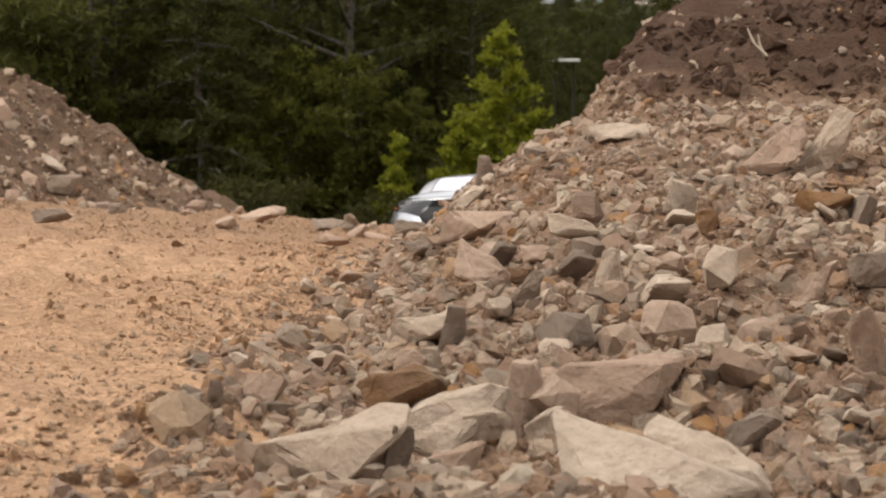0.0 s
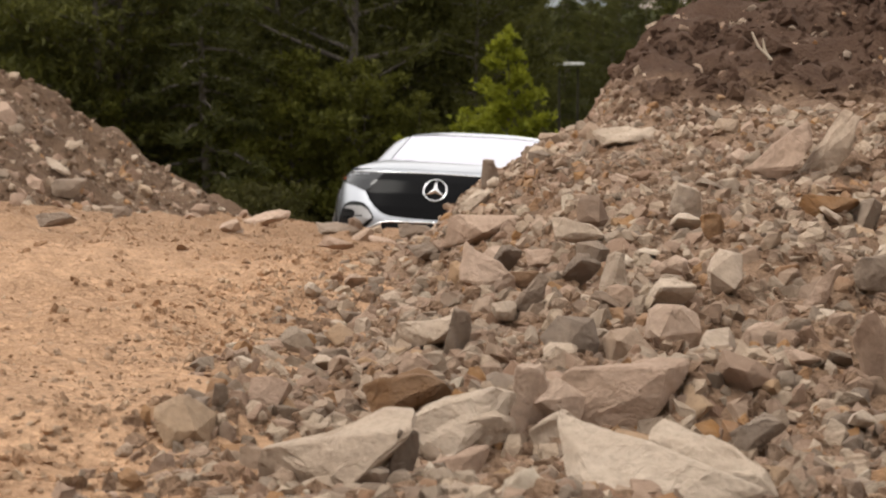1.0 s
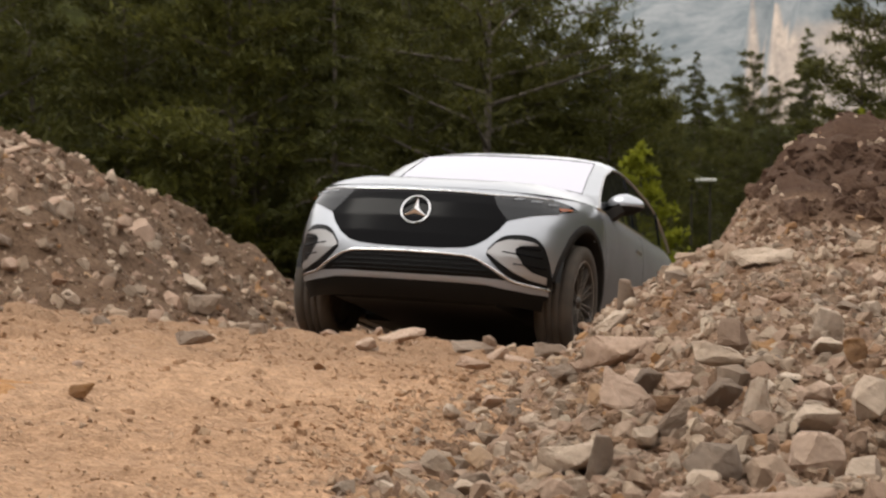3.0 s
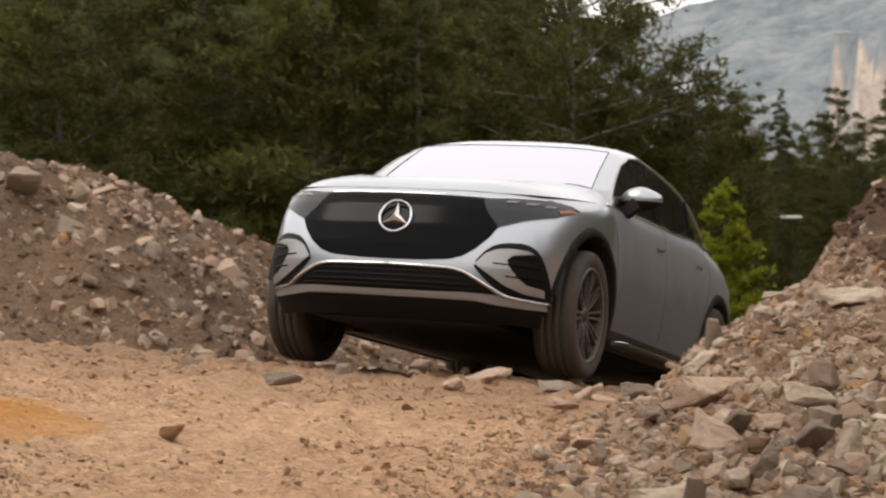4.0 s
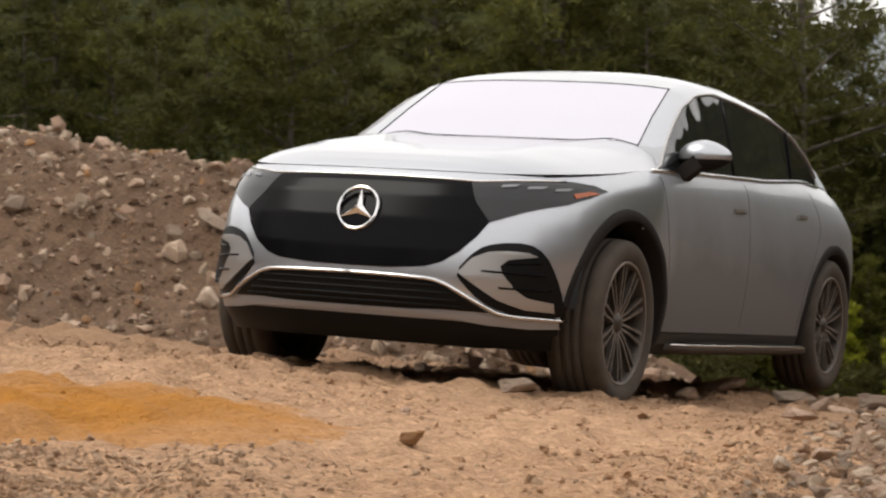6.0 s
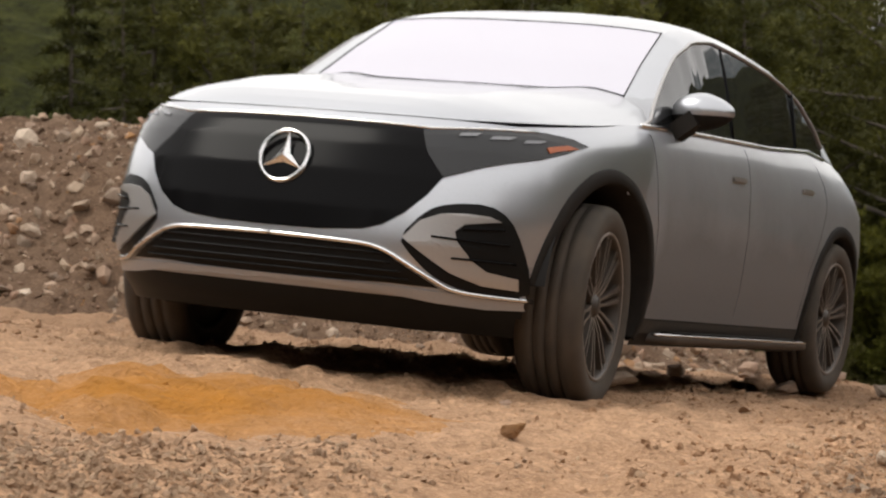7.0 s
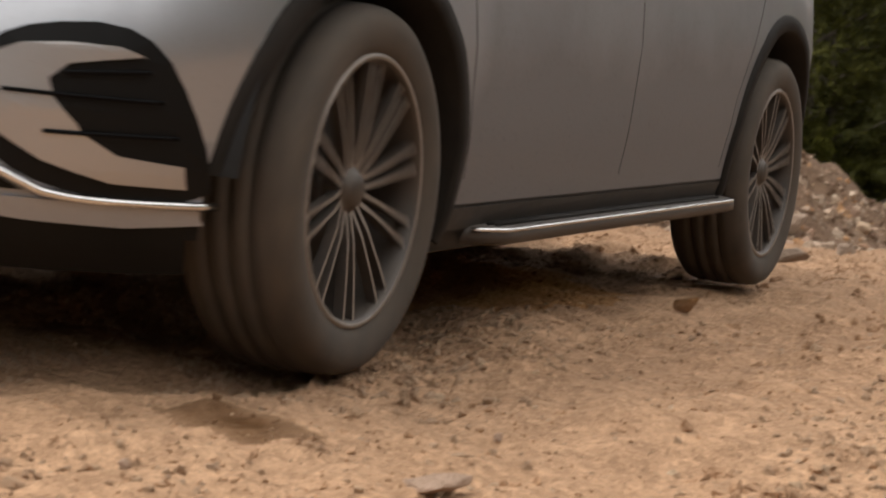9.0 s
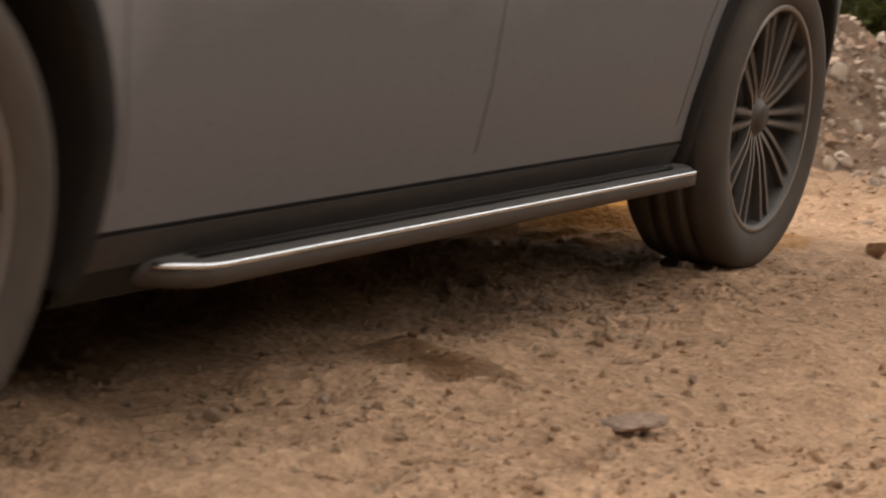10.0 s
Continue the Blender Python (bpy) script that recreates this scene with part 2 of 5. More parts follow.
# ---- the lie of the land ----
ROAD_Y = [-3000, -8, 0, 2.5, 4, 6, 8, 10, 11, 12, 13, 14, 15, 16, 18, 20, 21.5, 24, 28, 40, 100, 3000]
ROAD_Z = [0.5, 0.5, 0.42, 0.40, 0.425, 0.405, 0.33, 0.205, 0.14, 0.085, 0.045, -0.02, -0.14, -0.31, -0.79, -1.19, -1.5, -2.15, -2.9, -3.4, -4, -6]


def soft_steps(x, at, value):
    """A curve through the steps, with its corners rounded off."""
    return sum(np.interp(x + d, at, value) for d in (-0.6, -0.3, 0, 0.3, 0.6)) / 5


def road_z(x, y):
    slope = np.interp(y, [2, 5, 8, 10, 12, 13, 15, 16, 17, 18.5, 22], [-0.08, -0.09, -0.09, -0.075, -0.055, -0.075, -0.085, -0.06, 0.0, 0.08, 0.03])
    return soft_steps(y, ROAD_Y, ROAD_Z) + slope * np.clip(x + 1.7, -5.0, 1.6)


def soft_min(a, b, r=0.12):
    h = np.clip(0.5 + 0.5 * (b - a) / r, 0, 1)
    return b * (1 - h) + a * h - r * h * (1 - h)


def pile_z(x, y):
    """The rubble pile: a spur whose nose lies beside the crest."""
    foot = -0.42 + 0.045 * (y - 4.7)
    lean = np.interp(y, [4, 6, 8.5, 10.5], [0.28, 0.38, 0.7, 1.0])
    side = road_z(foot, y) - 0.03 + lean * (x - foot)
    back = soft_steps(y, [0.5, 2.2, 3.4, 5, 6.5, 8, 10, 11.4, 12.4, 13.4, 15, 17, 20], [-0.4, 0.22, 0.33, 0.40, 0.50, 0.63, 0.84, 1.12, 1.31, 1.2, 0.2, -1.2, -2.5])
    side = side - 0.22 * np.exp(-(((x - 0.67) / 0.28) ** 2)) * np.clip((y - 8.5) / 1.8, 0, 1)
    return soft_min(side, back + 0.05 * np.clip(x - 1.5, 0, 3) - 0.55 * np.clip(x - 5, 0, 9), 0.2)


def mound_z(x, y):
    """The spoil heap across the track."""
    end = -0.17 + 0.64 * (-2.1 - x)
    top = soft_steps(x, [-12, -9, -7.5, -6.3, -5.3, -4.7, -4.0], [2.2, 1.95, 1.84, 1.6, 1.36, 1.45, 1.38])
    face = soft_steps(y, [11, 13.1, 14.2, 15.6, 17, 18.5, 21, 25], [-0.8, 0.05, 0.65, 1.7, 1.9, 1.0, -1.2, -3.5])
    return soft_min(soft_min(end, top, 0.3), face, 0.4)


def spread(lo, hi, step, reach, growth=1.28):
    """Grid lines: even from lo to hi, then ever wider to the reach on both sides."""
    mid, out, s = list(np.arange(lo, hi, step)), [], step
    grow = [0.0]
    while grow[-1] < reach:
        s *= growth
        grow.append(grow[-1] + s)
    return np.array([lo - g for g in grow[:0:-1]] + mid + [mid[-1] + g for g in grow[1:]])


def heightfield(name, xs, ys, z_of, mat, keep=None, parent=None):
    X, Y = np.meshgrid(xs, ys, indexing="ij")
    Z = z_of(X, Y)
    n = len(ys)
    idx = np.arange(X.size).reshape(X.shape)
    quads = np.stack([idx[:-1, :-1], idx[1:, :-1], idx[1:, 1:], idx[:-1, 1:]], -1).reshape(-1, 4)
    co = np.stack([X, Y, Z], -1).reshape(-1, 3)
    if keep is not None:
        ok = keep(X, Y, Z).reshape(-1)
        quads = quads[ok[quads].any(1)]
        used = np.unique(quads)
        renum = np.zeros(len(co), int)
        renum[used] = np.arange(len(used))
        co, quads = co[used], renum[quads]
    return sheet(name, co.tolist(), quads.tolist(), mat, parent)


def near(x, y):
    return np.clip((24 - np.hypot(x + 2, y - 8)) / 10, 0, 1)


def ground_z(x, y):
    worn = np.clip(np.abs(lattice(x / 1.3 + 3, y / 2.1, 31)), 0, 1)
    bumps = 0.026 * rough(x, y, 0.9, 2, 11) + 0.016 * rough(x, y, 0.36, 2, 13) + (0.010 + 0.026 * worn + 0.022 * np.exp(-(((y - 10.8) / 2.2) ** 2))) * rough(x, y, 0.19, 3, 17) + 0.017 * np.maximum(0, rough(x, y, 0.09, 2, 23) - 0.1)
    ruts = -0.012 * (np.exp(-((x + 1.45 + 0.03 * (y - 8)) / 0.16) ** 2) + np.exp(-((x + 3.1 + 0.03 * (y - 8)) / 0.16) ** 2)) * np.clip((13 - y) / 3, 0, 1)
    far = np.clip((np.hypot(x, y) - 60) / 200, 0, 1)
    hills = far * 14 * (rough(x, y, 260, 2, 41) - 0.2)
    return road_z(x, y) + bumps * near(x, y) + ruts + 0.02 * np.clip((11.5 - y) / 1.5, 0, 1) * near(x, y) + 0.045 * np.exp(-((x + 3.0) / 0.7) ** 2 - ((y - 9.4) / 1.3) ** 2) + hills + 0.03 * np.exp(-((x + 1.55) / 0.3) ** 2 - ((y - 7.6) / 0.35) ** 2) + 0.05 * np.exp(-((x + 2.45) / 0.35) ** 2 - ((y - 4.75) / 0.5) ** 2) - 0.3 * np.clip((x + 0.1) / 0.6, 0, 1) * np.clip((y - 2.4) / 0.8, 0, 1) * np.clip((7.5 - x) / 2, 0, 1) * near(x, y)


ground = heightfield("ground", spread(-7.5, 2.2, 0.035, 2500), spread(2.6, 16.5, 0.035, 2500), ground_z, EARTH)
tagged(ground, "rutted pale brown dirt track with a patch of ochre clay", "ground", kind="structure")


def pile_surface(x, y):
    z = pile_z(x, y)
    crown = np.clip((z - 0.8) / 0.2, 0, 1) * np.clip((x - 0.7) / 0.3, 0, 1)
    return z + 0.07 * rough(x, y, 0.8, 2, 51) + crown * (0.09 * np.abs(rough(x, y, 0.55, 2, 53)) + 0.04 * rough(x, y, 0.14, 2, 55)) - 0.05 * crown + 0.035 * rough(x, y, 0.2, 3, 57) - 0.02


rubble_pile = heightfield("dirt_mound", np.arange(-0.9, 9.0, 0.045), np.arange(1.4, 17.5, 0.045), pile_surface, SPOIL, lambda x, y, z: z > road_z(x, y) - 0.1)
tagged(rubble_pile, "brown mound of quarry spoil covered in broken rock", "mound")


def mound_surface(x, y):
    return mound_z(x, y) + 0.11 * rough(x, y, 0.9, 3, 61) + 0.045 * rough(x, y, 0.2, 3, 67) - 0.03


spoil_heap = heightfield("earth_bank", np.arange(-15, -1.0, 0.05), np.arange(11.5, 23, 0.05), mound_surface, BANK, lambda x, y, z: z > road_z(x, y) - 0.12)
tagged(spoil_heap, "long reddish brown bank of earth and rock beside the track", "bank")
# ---- broken rock ----
def rock_points(rng, n, flat, square=0.75):
    """Corners of a broken stone: points on a squarish or rounder lump, with a few cut off short."""
    p = rng.normal(size=(n, 3))
    p /= np.abs(p).max(1, keepdims=True) ** square * np.linalg.norm(p, axis=1, keepdims=True) ** (1 - square)
    p *= rng.uniform(0.72 if square > 0.5 else 0.82, 1.0, (n, 1))
    return p * (0.5, 0.5 * rng.uniform(0.6, 0.95), 0.5 * flat)


def hull(points):
    bm = bmesh.new()
    for p in points:
        bm.verts.new(p)
    out = bmesh.ops.convex_hull(bm, input=bm.verts)
    loose = [v for v in bm.verts if not v.link_faces]
    bmesh.ops.delete(bm, geom=loose, context="VERTS")
    bmesh.ops.recalc_face_normals(bm, faces=bm.faces)
    return bm


def rock_mesh(seed, n, flat, fine):
    """A stone about a metre long; fine: chipped edges and uneven faces for the large ones."""
    rng = np.random.default_rng(seed)
    bm = hull(rock_points(rng, n, flat, 0.75 if fine else 0.45))
    if fine:
        bmesh.ops.dissolve_limit(bm, angle_limit=radians(14), verts=bm.verts, edges=bm.edges)
        bmesh.ops.bevel(bm, geom=list(bm.edges), offset=0.018, segments=1, affect="EDGES")
        bmesh.ops.triangulate(bm, faces=bm.faces)
        for _ in range(2):
            bmesh.ops.subdivide_edges(bm, edges=[e for e in bm.edges if e.calc_length() > 0.16], cuts=1)
            bmesh.ops.triangulate(bm, faces=bm.faces)
        bm.normal_update()
        for v in bm.verts:
            v.co += v.normal * (0.045 * noise.noise(v.co * 4 + Vector((seed, 0, 0))) + 0.022 * noise.noise(v.co * 13 + Vector((0, seed, 0))))
    me = bpy.data.meshes.new("rock")
    bm.to_mesh(me)
    bm.free()
    return me


BIG = [rock_mesh(100 + k, 13, f, True) for k, f in enumerate((0.75, 0.6, 0.85, 0.5, 0.7, 0.9))]
SLABS = [rock_mesh(140 + k, 12, f, True) for k, f in enumerate((0.22, 0.28, 0.18, 0.34))]
MEDIUM = [rock_mesh(200 + k, 20, f, False) for k, f in enumerate((0.7, 0.55, 0.85, 0.45, 0.65, 0.3, 0.8, 0.6))]


def toned(me, mat):
    key = me.name + mat.name
    if key not in toned.made:
        c = me.copy()
        c.materials.clear()
        c.materials.append(mat)
        toned.made[key] = c
    return toned.made[key]


toned.made = {}


def land_z(x, y):
    x, y = np.asarray(x, float), np.asarray(y, float)
    return np.maximum(np.maximum(ground_z(x, y), pile_surface(x, y)), mound_surface(x, y))


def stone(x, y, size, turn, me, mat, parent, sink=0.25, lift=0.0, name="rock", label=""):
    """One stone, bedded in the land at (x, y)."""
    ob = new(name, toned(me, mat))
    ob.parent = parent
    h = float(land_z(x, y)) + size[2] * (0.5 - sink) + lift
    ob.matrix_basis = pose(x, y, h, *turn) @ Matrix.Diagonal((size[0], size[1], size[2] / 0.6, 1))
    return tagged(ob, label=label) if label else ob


P = rubble_pile
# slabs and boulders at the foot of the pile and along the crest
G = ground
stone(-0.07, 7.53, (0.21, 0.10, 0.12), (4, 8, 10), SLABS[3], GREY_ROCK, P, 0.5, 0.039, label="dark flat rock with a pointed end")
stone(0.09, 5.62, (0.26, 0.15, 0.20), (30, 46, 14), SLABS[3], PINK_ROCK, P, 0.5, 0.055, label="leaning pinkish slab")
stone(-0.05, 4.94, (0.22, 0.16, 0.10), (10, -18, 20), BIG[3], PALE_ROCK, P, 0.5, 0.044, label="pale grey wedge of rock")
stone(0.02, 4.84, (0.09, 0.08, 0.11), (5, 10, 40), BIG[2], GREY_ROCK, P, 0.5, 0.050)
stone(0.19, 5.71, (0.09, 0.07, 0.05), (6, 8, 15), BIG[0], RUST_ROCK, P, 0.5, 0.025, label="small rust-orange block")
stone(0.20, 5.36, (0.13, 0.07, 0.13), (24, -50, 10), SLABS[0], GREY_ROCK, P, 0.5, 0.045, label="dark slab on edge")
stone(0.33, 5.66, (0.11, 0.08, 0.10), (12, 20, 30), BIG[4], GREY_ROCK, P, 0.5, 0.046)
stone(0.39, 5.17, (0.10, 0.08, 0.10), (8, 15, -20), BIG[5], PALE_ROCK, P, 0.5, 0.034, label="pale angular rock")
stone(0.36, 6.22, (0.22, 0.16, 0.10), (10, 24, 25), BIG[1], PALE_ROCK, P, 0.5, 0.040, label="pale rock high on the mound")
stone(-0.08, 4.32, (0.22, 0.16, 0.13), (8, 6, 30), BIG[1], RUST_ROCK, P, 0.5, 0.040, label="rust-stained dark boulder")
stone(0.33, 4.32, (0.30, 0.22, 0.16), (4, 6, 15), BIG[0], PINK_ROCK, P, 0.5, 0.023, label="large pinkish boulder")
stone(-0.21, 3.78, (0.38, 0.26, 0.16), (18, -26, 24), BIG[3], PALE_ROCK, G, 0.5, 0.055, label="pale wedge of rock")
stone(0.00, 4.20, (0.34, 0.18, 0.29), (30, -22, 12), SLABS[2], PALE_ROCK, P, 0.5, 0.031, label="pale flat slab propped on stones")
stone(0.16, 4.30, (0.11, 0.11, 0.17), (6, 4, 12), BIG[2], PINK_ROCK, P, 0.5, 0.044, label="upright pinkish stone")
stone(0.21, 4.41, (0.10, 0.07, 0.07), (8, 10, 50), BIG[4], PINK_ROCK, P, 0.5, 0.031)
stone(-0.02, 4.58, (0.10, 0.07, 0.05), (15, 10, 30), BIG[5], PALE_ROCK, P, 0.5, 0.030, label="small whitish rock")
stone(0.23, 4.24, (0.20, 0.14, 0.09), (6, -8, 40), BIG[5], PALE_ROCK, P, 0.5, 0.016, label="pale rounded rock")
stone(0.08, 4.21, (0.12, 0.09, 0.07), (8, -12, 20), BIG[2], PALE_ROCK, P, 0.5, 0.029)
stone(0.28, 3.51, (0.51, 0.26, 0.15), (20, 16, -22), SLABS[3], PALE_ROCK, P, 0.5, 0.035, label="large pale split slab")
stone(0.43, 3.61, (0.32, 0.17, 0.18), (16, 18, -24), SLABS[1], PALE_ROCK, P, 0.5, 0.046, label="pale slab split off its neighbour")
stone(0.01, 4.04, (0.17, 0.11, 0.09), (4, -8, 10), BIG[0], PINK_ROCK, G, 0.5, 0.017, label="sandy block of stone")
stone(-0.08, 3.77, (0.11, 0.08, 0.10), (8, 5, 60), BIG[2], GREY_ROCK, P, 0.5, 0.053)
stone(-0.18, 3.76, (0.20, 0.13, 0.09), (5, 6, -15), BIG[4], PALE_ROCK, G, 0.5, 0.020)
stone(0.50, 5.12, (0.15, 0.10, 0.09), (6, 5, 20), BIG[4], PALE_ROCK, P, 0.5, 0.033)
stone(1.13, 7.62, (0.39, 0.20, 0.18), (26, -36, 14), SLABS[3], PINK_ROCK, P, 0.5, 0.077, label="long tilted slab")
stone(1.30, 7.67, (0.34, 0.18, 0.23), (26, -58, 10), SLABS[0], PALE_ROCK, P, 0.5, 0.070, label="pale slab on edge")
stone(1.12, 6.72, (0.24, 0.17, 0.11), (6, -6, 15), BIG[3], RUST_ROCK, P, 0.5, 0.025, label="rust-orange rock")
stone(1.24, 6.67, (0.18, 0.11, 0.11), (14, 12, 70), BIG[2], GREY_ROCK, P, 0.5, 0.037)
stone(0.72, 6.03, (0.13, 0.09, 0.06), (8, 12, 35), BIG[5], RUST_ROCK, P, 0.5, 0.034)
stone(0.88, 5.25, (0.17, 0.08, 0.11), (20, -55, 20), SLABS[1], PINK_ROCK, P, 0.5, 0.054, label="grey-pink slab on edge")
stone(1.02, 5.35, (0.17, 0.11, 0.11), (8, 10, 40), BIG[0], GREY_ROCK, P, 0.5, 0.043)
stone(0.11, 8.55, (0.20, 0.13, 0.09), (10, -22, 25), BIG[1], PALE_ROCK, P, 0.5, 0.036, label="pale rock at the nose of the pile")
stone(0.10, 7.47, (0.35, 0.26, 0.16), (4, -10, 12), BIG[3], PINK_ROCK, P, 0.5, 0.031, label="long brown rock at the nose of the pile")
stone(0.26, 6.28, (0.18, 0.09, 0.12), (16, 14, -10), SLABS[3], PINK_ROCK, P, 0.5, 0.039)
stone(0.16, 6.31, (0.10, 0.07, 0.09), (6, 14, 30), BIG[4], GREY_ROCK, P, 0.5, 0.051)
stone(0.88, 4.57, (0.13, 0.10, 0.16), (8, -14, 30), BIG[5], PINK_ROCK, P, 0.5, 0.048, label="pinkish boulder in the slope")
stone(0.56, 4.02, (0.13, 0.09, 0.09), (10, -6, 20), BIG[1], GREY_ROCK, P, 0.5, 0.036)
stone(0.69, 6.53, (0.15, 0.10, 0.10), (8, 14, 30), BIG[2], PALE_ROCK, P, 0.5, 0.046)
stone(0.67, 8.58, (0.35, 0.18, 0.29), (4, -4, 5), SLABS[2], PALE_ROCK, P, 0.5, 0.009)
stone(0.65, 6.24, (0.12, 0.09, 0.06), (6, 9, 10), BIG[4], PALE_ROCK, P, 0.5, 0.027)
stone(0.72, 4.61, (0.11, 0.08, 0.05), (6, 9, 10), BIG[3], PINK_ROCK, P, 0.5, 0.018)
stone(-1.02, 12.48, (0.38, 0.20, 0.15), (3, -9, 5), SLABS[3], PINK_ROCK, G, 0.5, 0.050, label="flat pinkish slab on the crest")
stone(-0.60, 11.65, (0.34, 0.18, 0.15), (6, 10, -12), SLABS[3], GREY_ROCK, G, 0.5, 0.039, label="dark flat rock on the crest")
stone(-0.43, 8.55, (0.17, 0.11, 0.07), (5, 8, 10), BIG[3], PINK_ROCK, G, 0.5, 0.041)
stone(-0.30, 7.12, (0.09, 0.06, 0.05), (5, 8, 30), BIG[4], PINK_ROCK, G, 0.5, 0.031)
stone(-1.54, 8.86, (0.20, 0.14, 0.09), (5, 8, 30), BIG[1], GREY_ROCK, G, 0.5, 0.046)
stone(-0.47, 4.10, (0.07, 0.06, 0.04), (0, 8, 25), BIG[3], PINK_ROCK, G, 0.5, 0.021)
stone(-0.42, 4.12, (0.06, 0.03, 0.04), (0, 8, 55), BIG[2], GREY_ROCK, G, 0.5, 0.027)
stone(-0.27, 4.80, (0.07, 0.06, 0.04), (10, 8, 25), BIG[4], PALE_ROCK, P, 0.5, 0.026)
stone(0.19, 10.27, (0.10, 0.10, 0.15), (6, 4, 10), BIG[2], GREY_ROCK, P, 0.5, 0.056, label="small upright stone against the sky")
# lone stones on the track and on the heap beside it
stone(-1.45, 6.40, (0.085, 0.07, 0.05), (4, 6, 20), BIG[0], RUST_ROCK, G, 0.1, label="dark stone lying on the track")
stone(-1.28, 3.50, (0.17, 0.10, 0.06), (5, -4, 10), SLABS[3], PINK_ROCK, G, 0.2, label="pale flat stone in the dirt")
stone(-1.90, 11.3, (0.15, 0.10, 0.06), (3, 4, 15), BIG[3], PINK_ROCK, G, 0.15)
stone(-0.15, 11.2, (0.26, 0.18, 0.12), (10, 18, 20), BIG[1], GREY_ROCK, G, 0.15)
stone(-0.30, 10.5, (0.20, 0.13, 0.08), (4, 12, -15), SLABS[1], PINK_ROCK, G, 0.1)
H = spoil_heap
stone(-4.35, 14.85, (0.36, 0.30, 0.24), (10, 8, 20), BIG[4], GREY_ROCK, H, 0.2, label="dark rounded boulder in the heap")
stone(-3.92, 14.55, (0.42, 0.26, 0.16), (24, 26, -15), SLABS[3], GREY_ROCK, H, 0.1, label="grey slab sticking out of the heap")
stone(-4.05, 15.9, (0.36, 0.24, 0.14), (6, -10, 10), SLABS[1], PINK_ROCK, H, -0.1, 0.05)
stone(-4.55, 14.6, (0.36, 0.22, 0.14), (20, 30, 10), SLABS[0], GREY_ROCK, H, 0.1)
stone(-2.50, 14.85, (0.26, 0.20, 0.16), (12, 10, 30), BIG[0], GREY_ROCK, H, 0.2)
stone(-2.65, 15.3, (0.26, 0.16, 0.16), (20, 34, 10), SLABS[2], PALE_ROCK, H, 0.1)
stone(-3.40, 14.7, (0.22, 0.17, 0.13), (8, 15, 60), BIG[2], PALE_ROCK, H, 0.2)


def strew(n, spots, sizes, parent, rng, mats):
    """Stones of middling size, each an object of its own."""
    for k in range(n):
        x, y = spots(rng)
        s = sizes(rng)
        mat = mats[int(rng.integers(len(mats)))]
        stone(x, y, (s, s * rng.uniform(0.7, 1.0), s * rng.uniform(0.45, 0.75)), tuple(rng.uniform(-35, 35, 2)) + (rng.uniform(0, 360),), MEDIUM[int(rng.integers(8))], mat, parent, rng.uniform(0.0, 0.3))


def pile_spot(rng):
    while True:
        y = 4.0 + 8.5 * rng.random() ** 1.4
        foot = -0.42 + 0.045 * (y - 4.7)
        x = foot + (0.225 * y + 0.1 - foot) * rng.random() + rng.normal() * 0.05
        if pile_z(np.array(x), np.array(y)) < 0.8 or x < 0.8 or rng.random() < 0.08:
            return x, y


def heap_spot(rng):
    while True:
        x, y = rng.uniform(-10, -1.5), rng.uniform(13, 18)
        if mound_z(np.array(x), np.array(y)) > road_z(np.array(x), np.array(y)) + 0.02:
            return x, y


def track_spot(rng):
    while True:
        y = 3 + 11 * rng.random()
        x = rng.uniform(-5.5, -0.2)
        if rough(np.array(x), np.array(y), 1.1, 2, 71) > 0.05 + 0.2 * (y < 9):
            return x, y


MIXED = [ROCK, ROCK, ROCK, GREY_ROCK, PINK_ROCK, PALE_ROCK]
strew(255, pile_spot, lambda r: 0.05 + 0.10 * r.random() ** 2.0, rubble_pile, np.random.default_rng(1), MIXED)
strew(170, heap_spot, lambda r: 0.07 + 0.17 * r.random() ** 2.5, spoil_heap, np.random.default_rng(2), MIXED)
strew(36, track_spot, lambda r: 0.025 + 0.045 * r.random() ** 2, ground, np.random.default_rng(3), [PINK_ROCK, GRAVEL, GRAVEL])

strew(22, lambda r: (r.uniform(-3.6, -0.2), r.uniform(11.2, 13.4)), lambda r: 0.05 + 0.09 * r.random() ** 1.7, ground, np.random.default_rng(4), [PINK_ROCK, GREY_ROCK, ROCK])


def chips(name, n, spots, low, high, power, mat, seed, label, bury=0.3):
    """Countless small stones in one mesh."""
    rng = np.random.default_rng(seed)
    shapes = []
    for k in range(10):
        bm = hull(rock_points(rng, 13, rng.uniform(0.5, 0.9), 0.4))
        bmesh.ops.triangulate(bm, faces=bm.faces)
        bm.verts.index_update()
        shapes.append((np.array([v.co for v in bm.verts]), np.array([[v.index for v in f.verts] for f in bm.faces])))
        bm.free()
    xy = spots(rng, n)
    n = len(xy)
    z = land_z(xy[:, 0], xy[:, 1])
    size = low * (1 + rng.pareto(power, n)).clip(1, high / low)
    co, faces, base = [], [], 0
    for k in range(n):
        v, f = shapes[k % 10]
        q = Euler(rng.uniform(0, 6.3, 3)).to_matrix()
        w = v @ np.array(q).T * size[k]
        w = w + (xy[k, 0], xy[k, 1], z[k] + size[k] * (0.3 - bury))
        co.append(w)
        faces.append(f + base)
        base += len(v)
    ob = sheet(name, np.concatenate(co).tolist(), np.concatenate(faces).tolist(), mat, None, smooth=False)
    return tagged(ob, label, "gravel", kind="stuff")


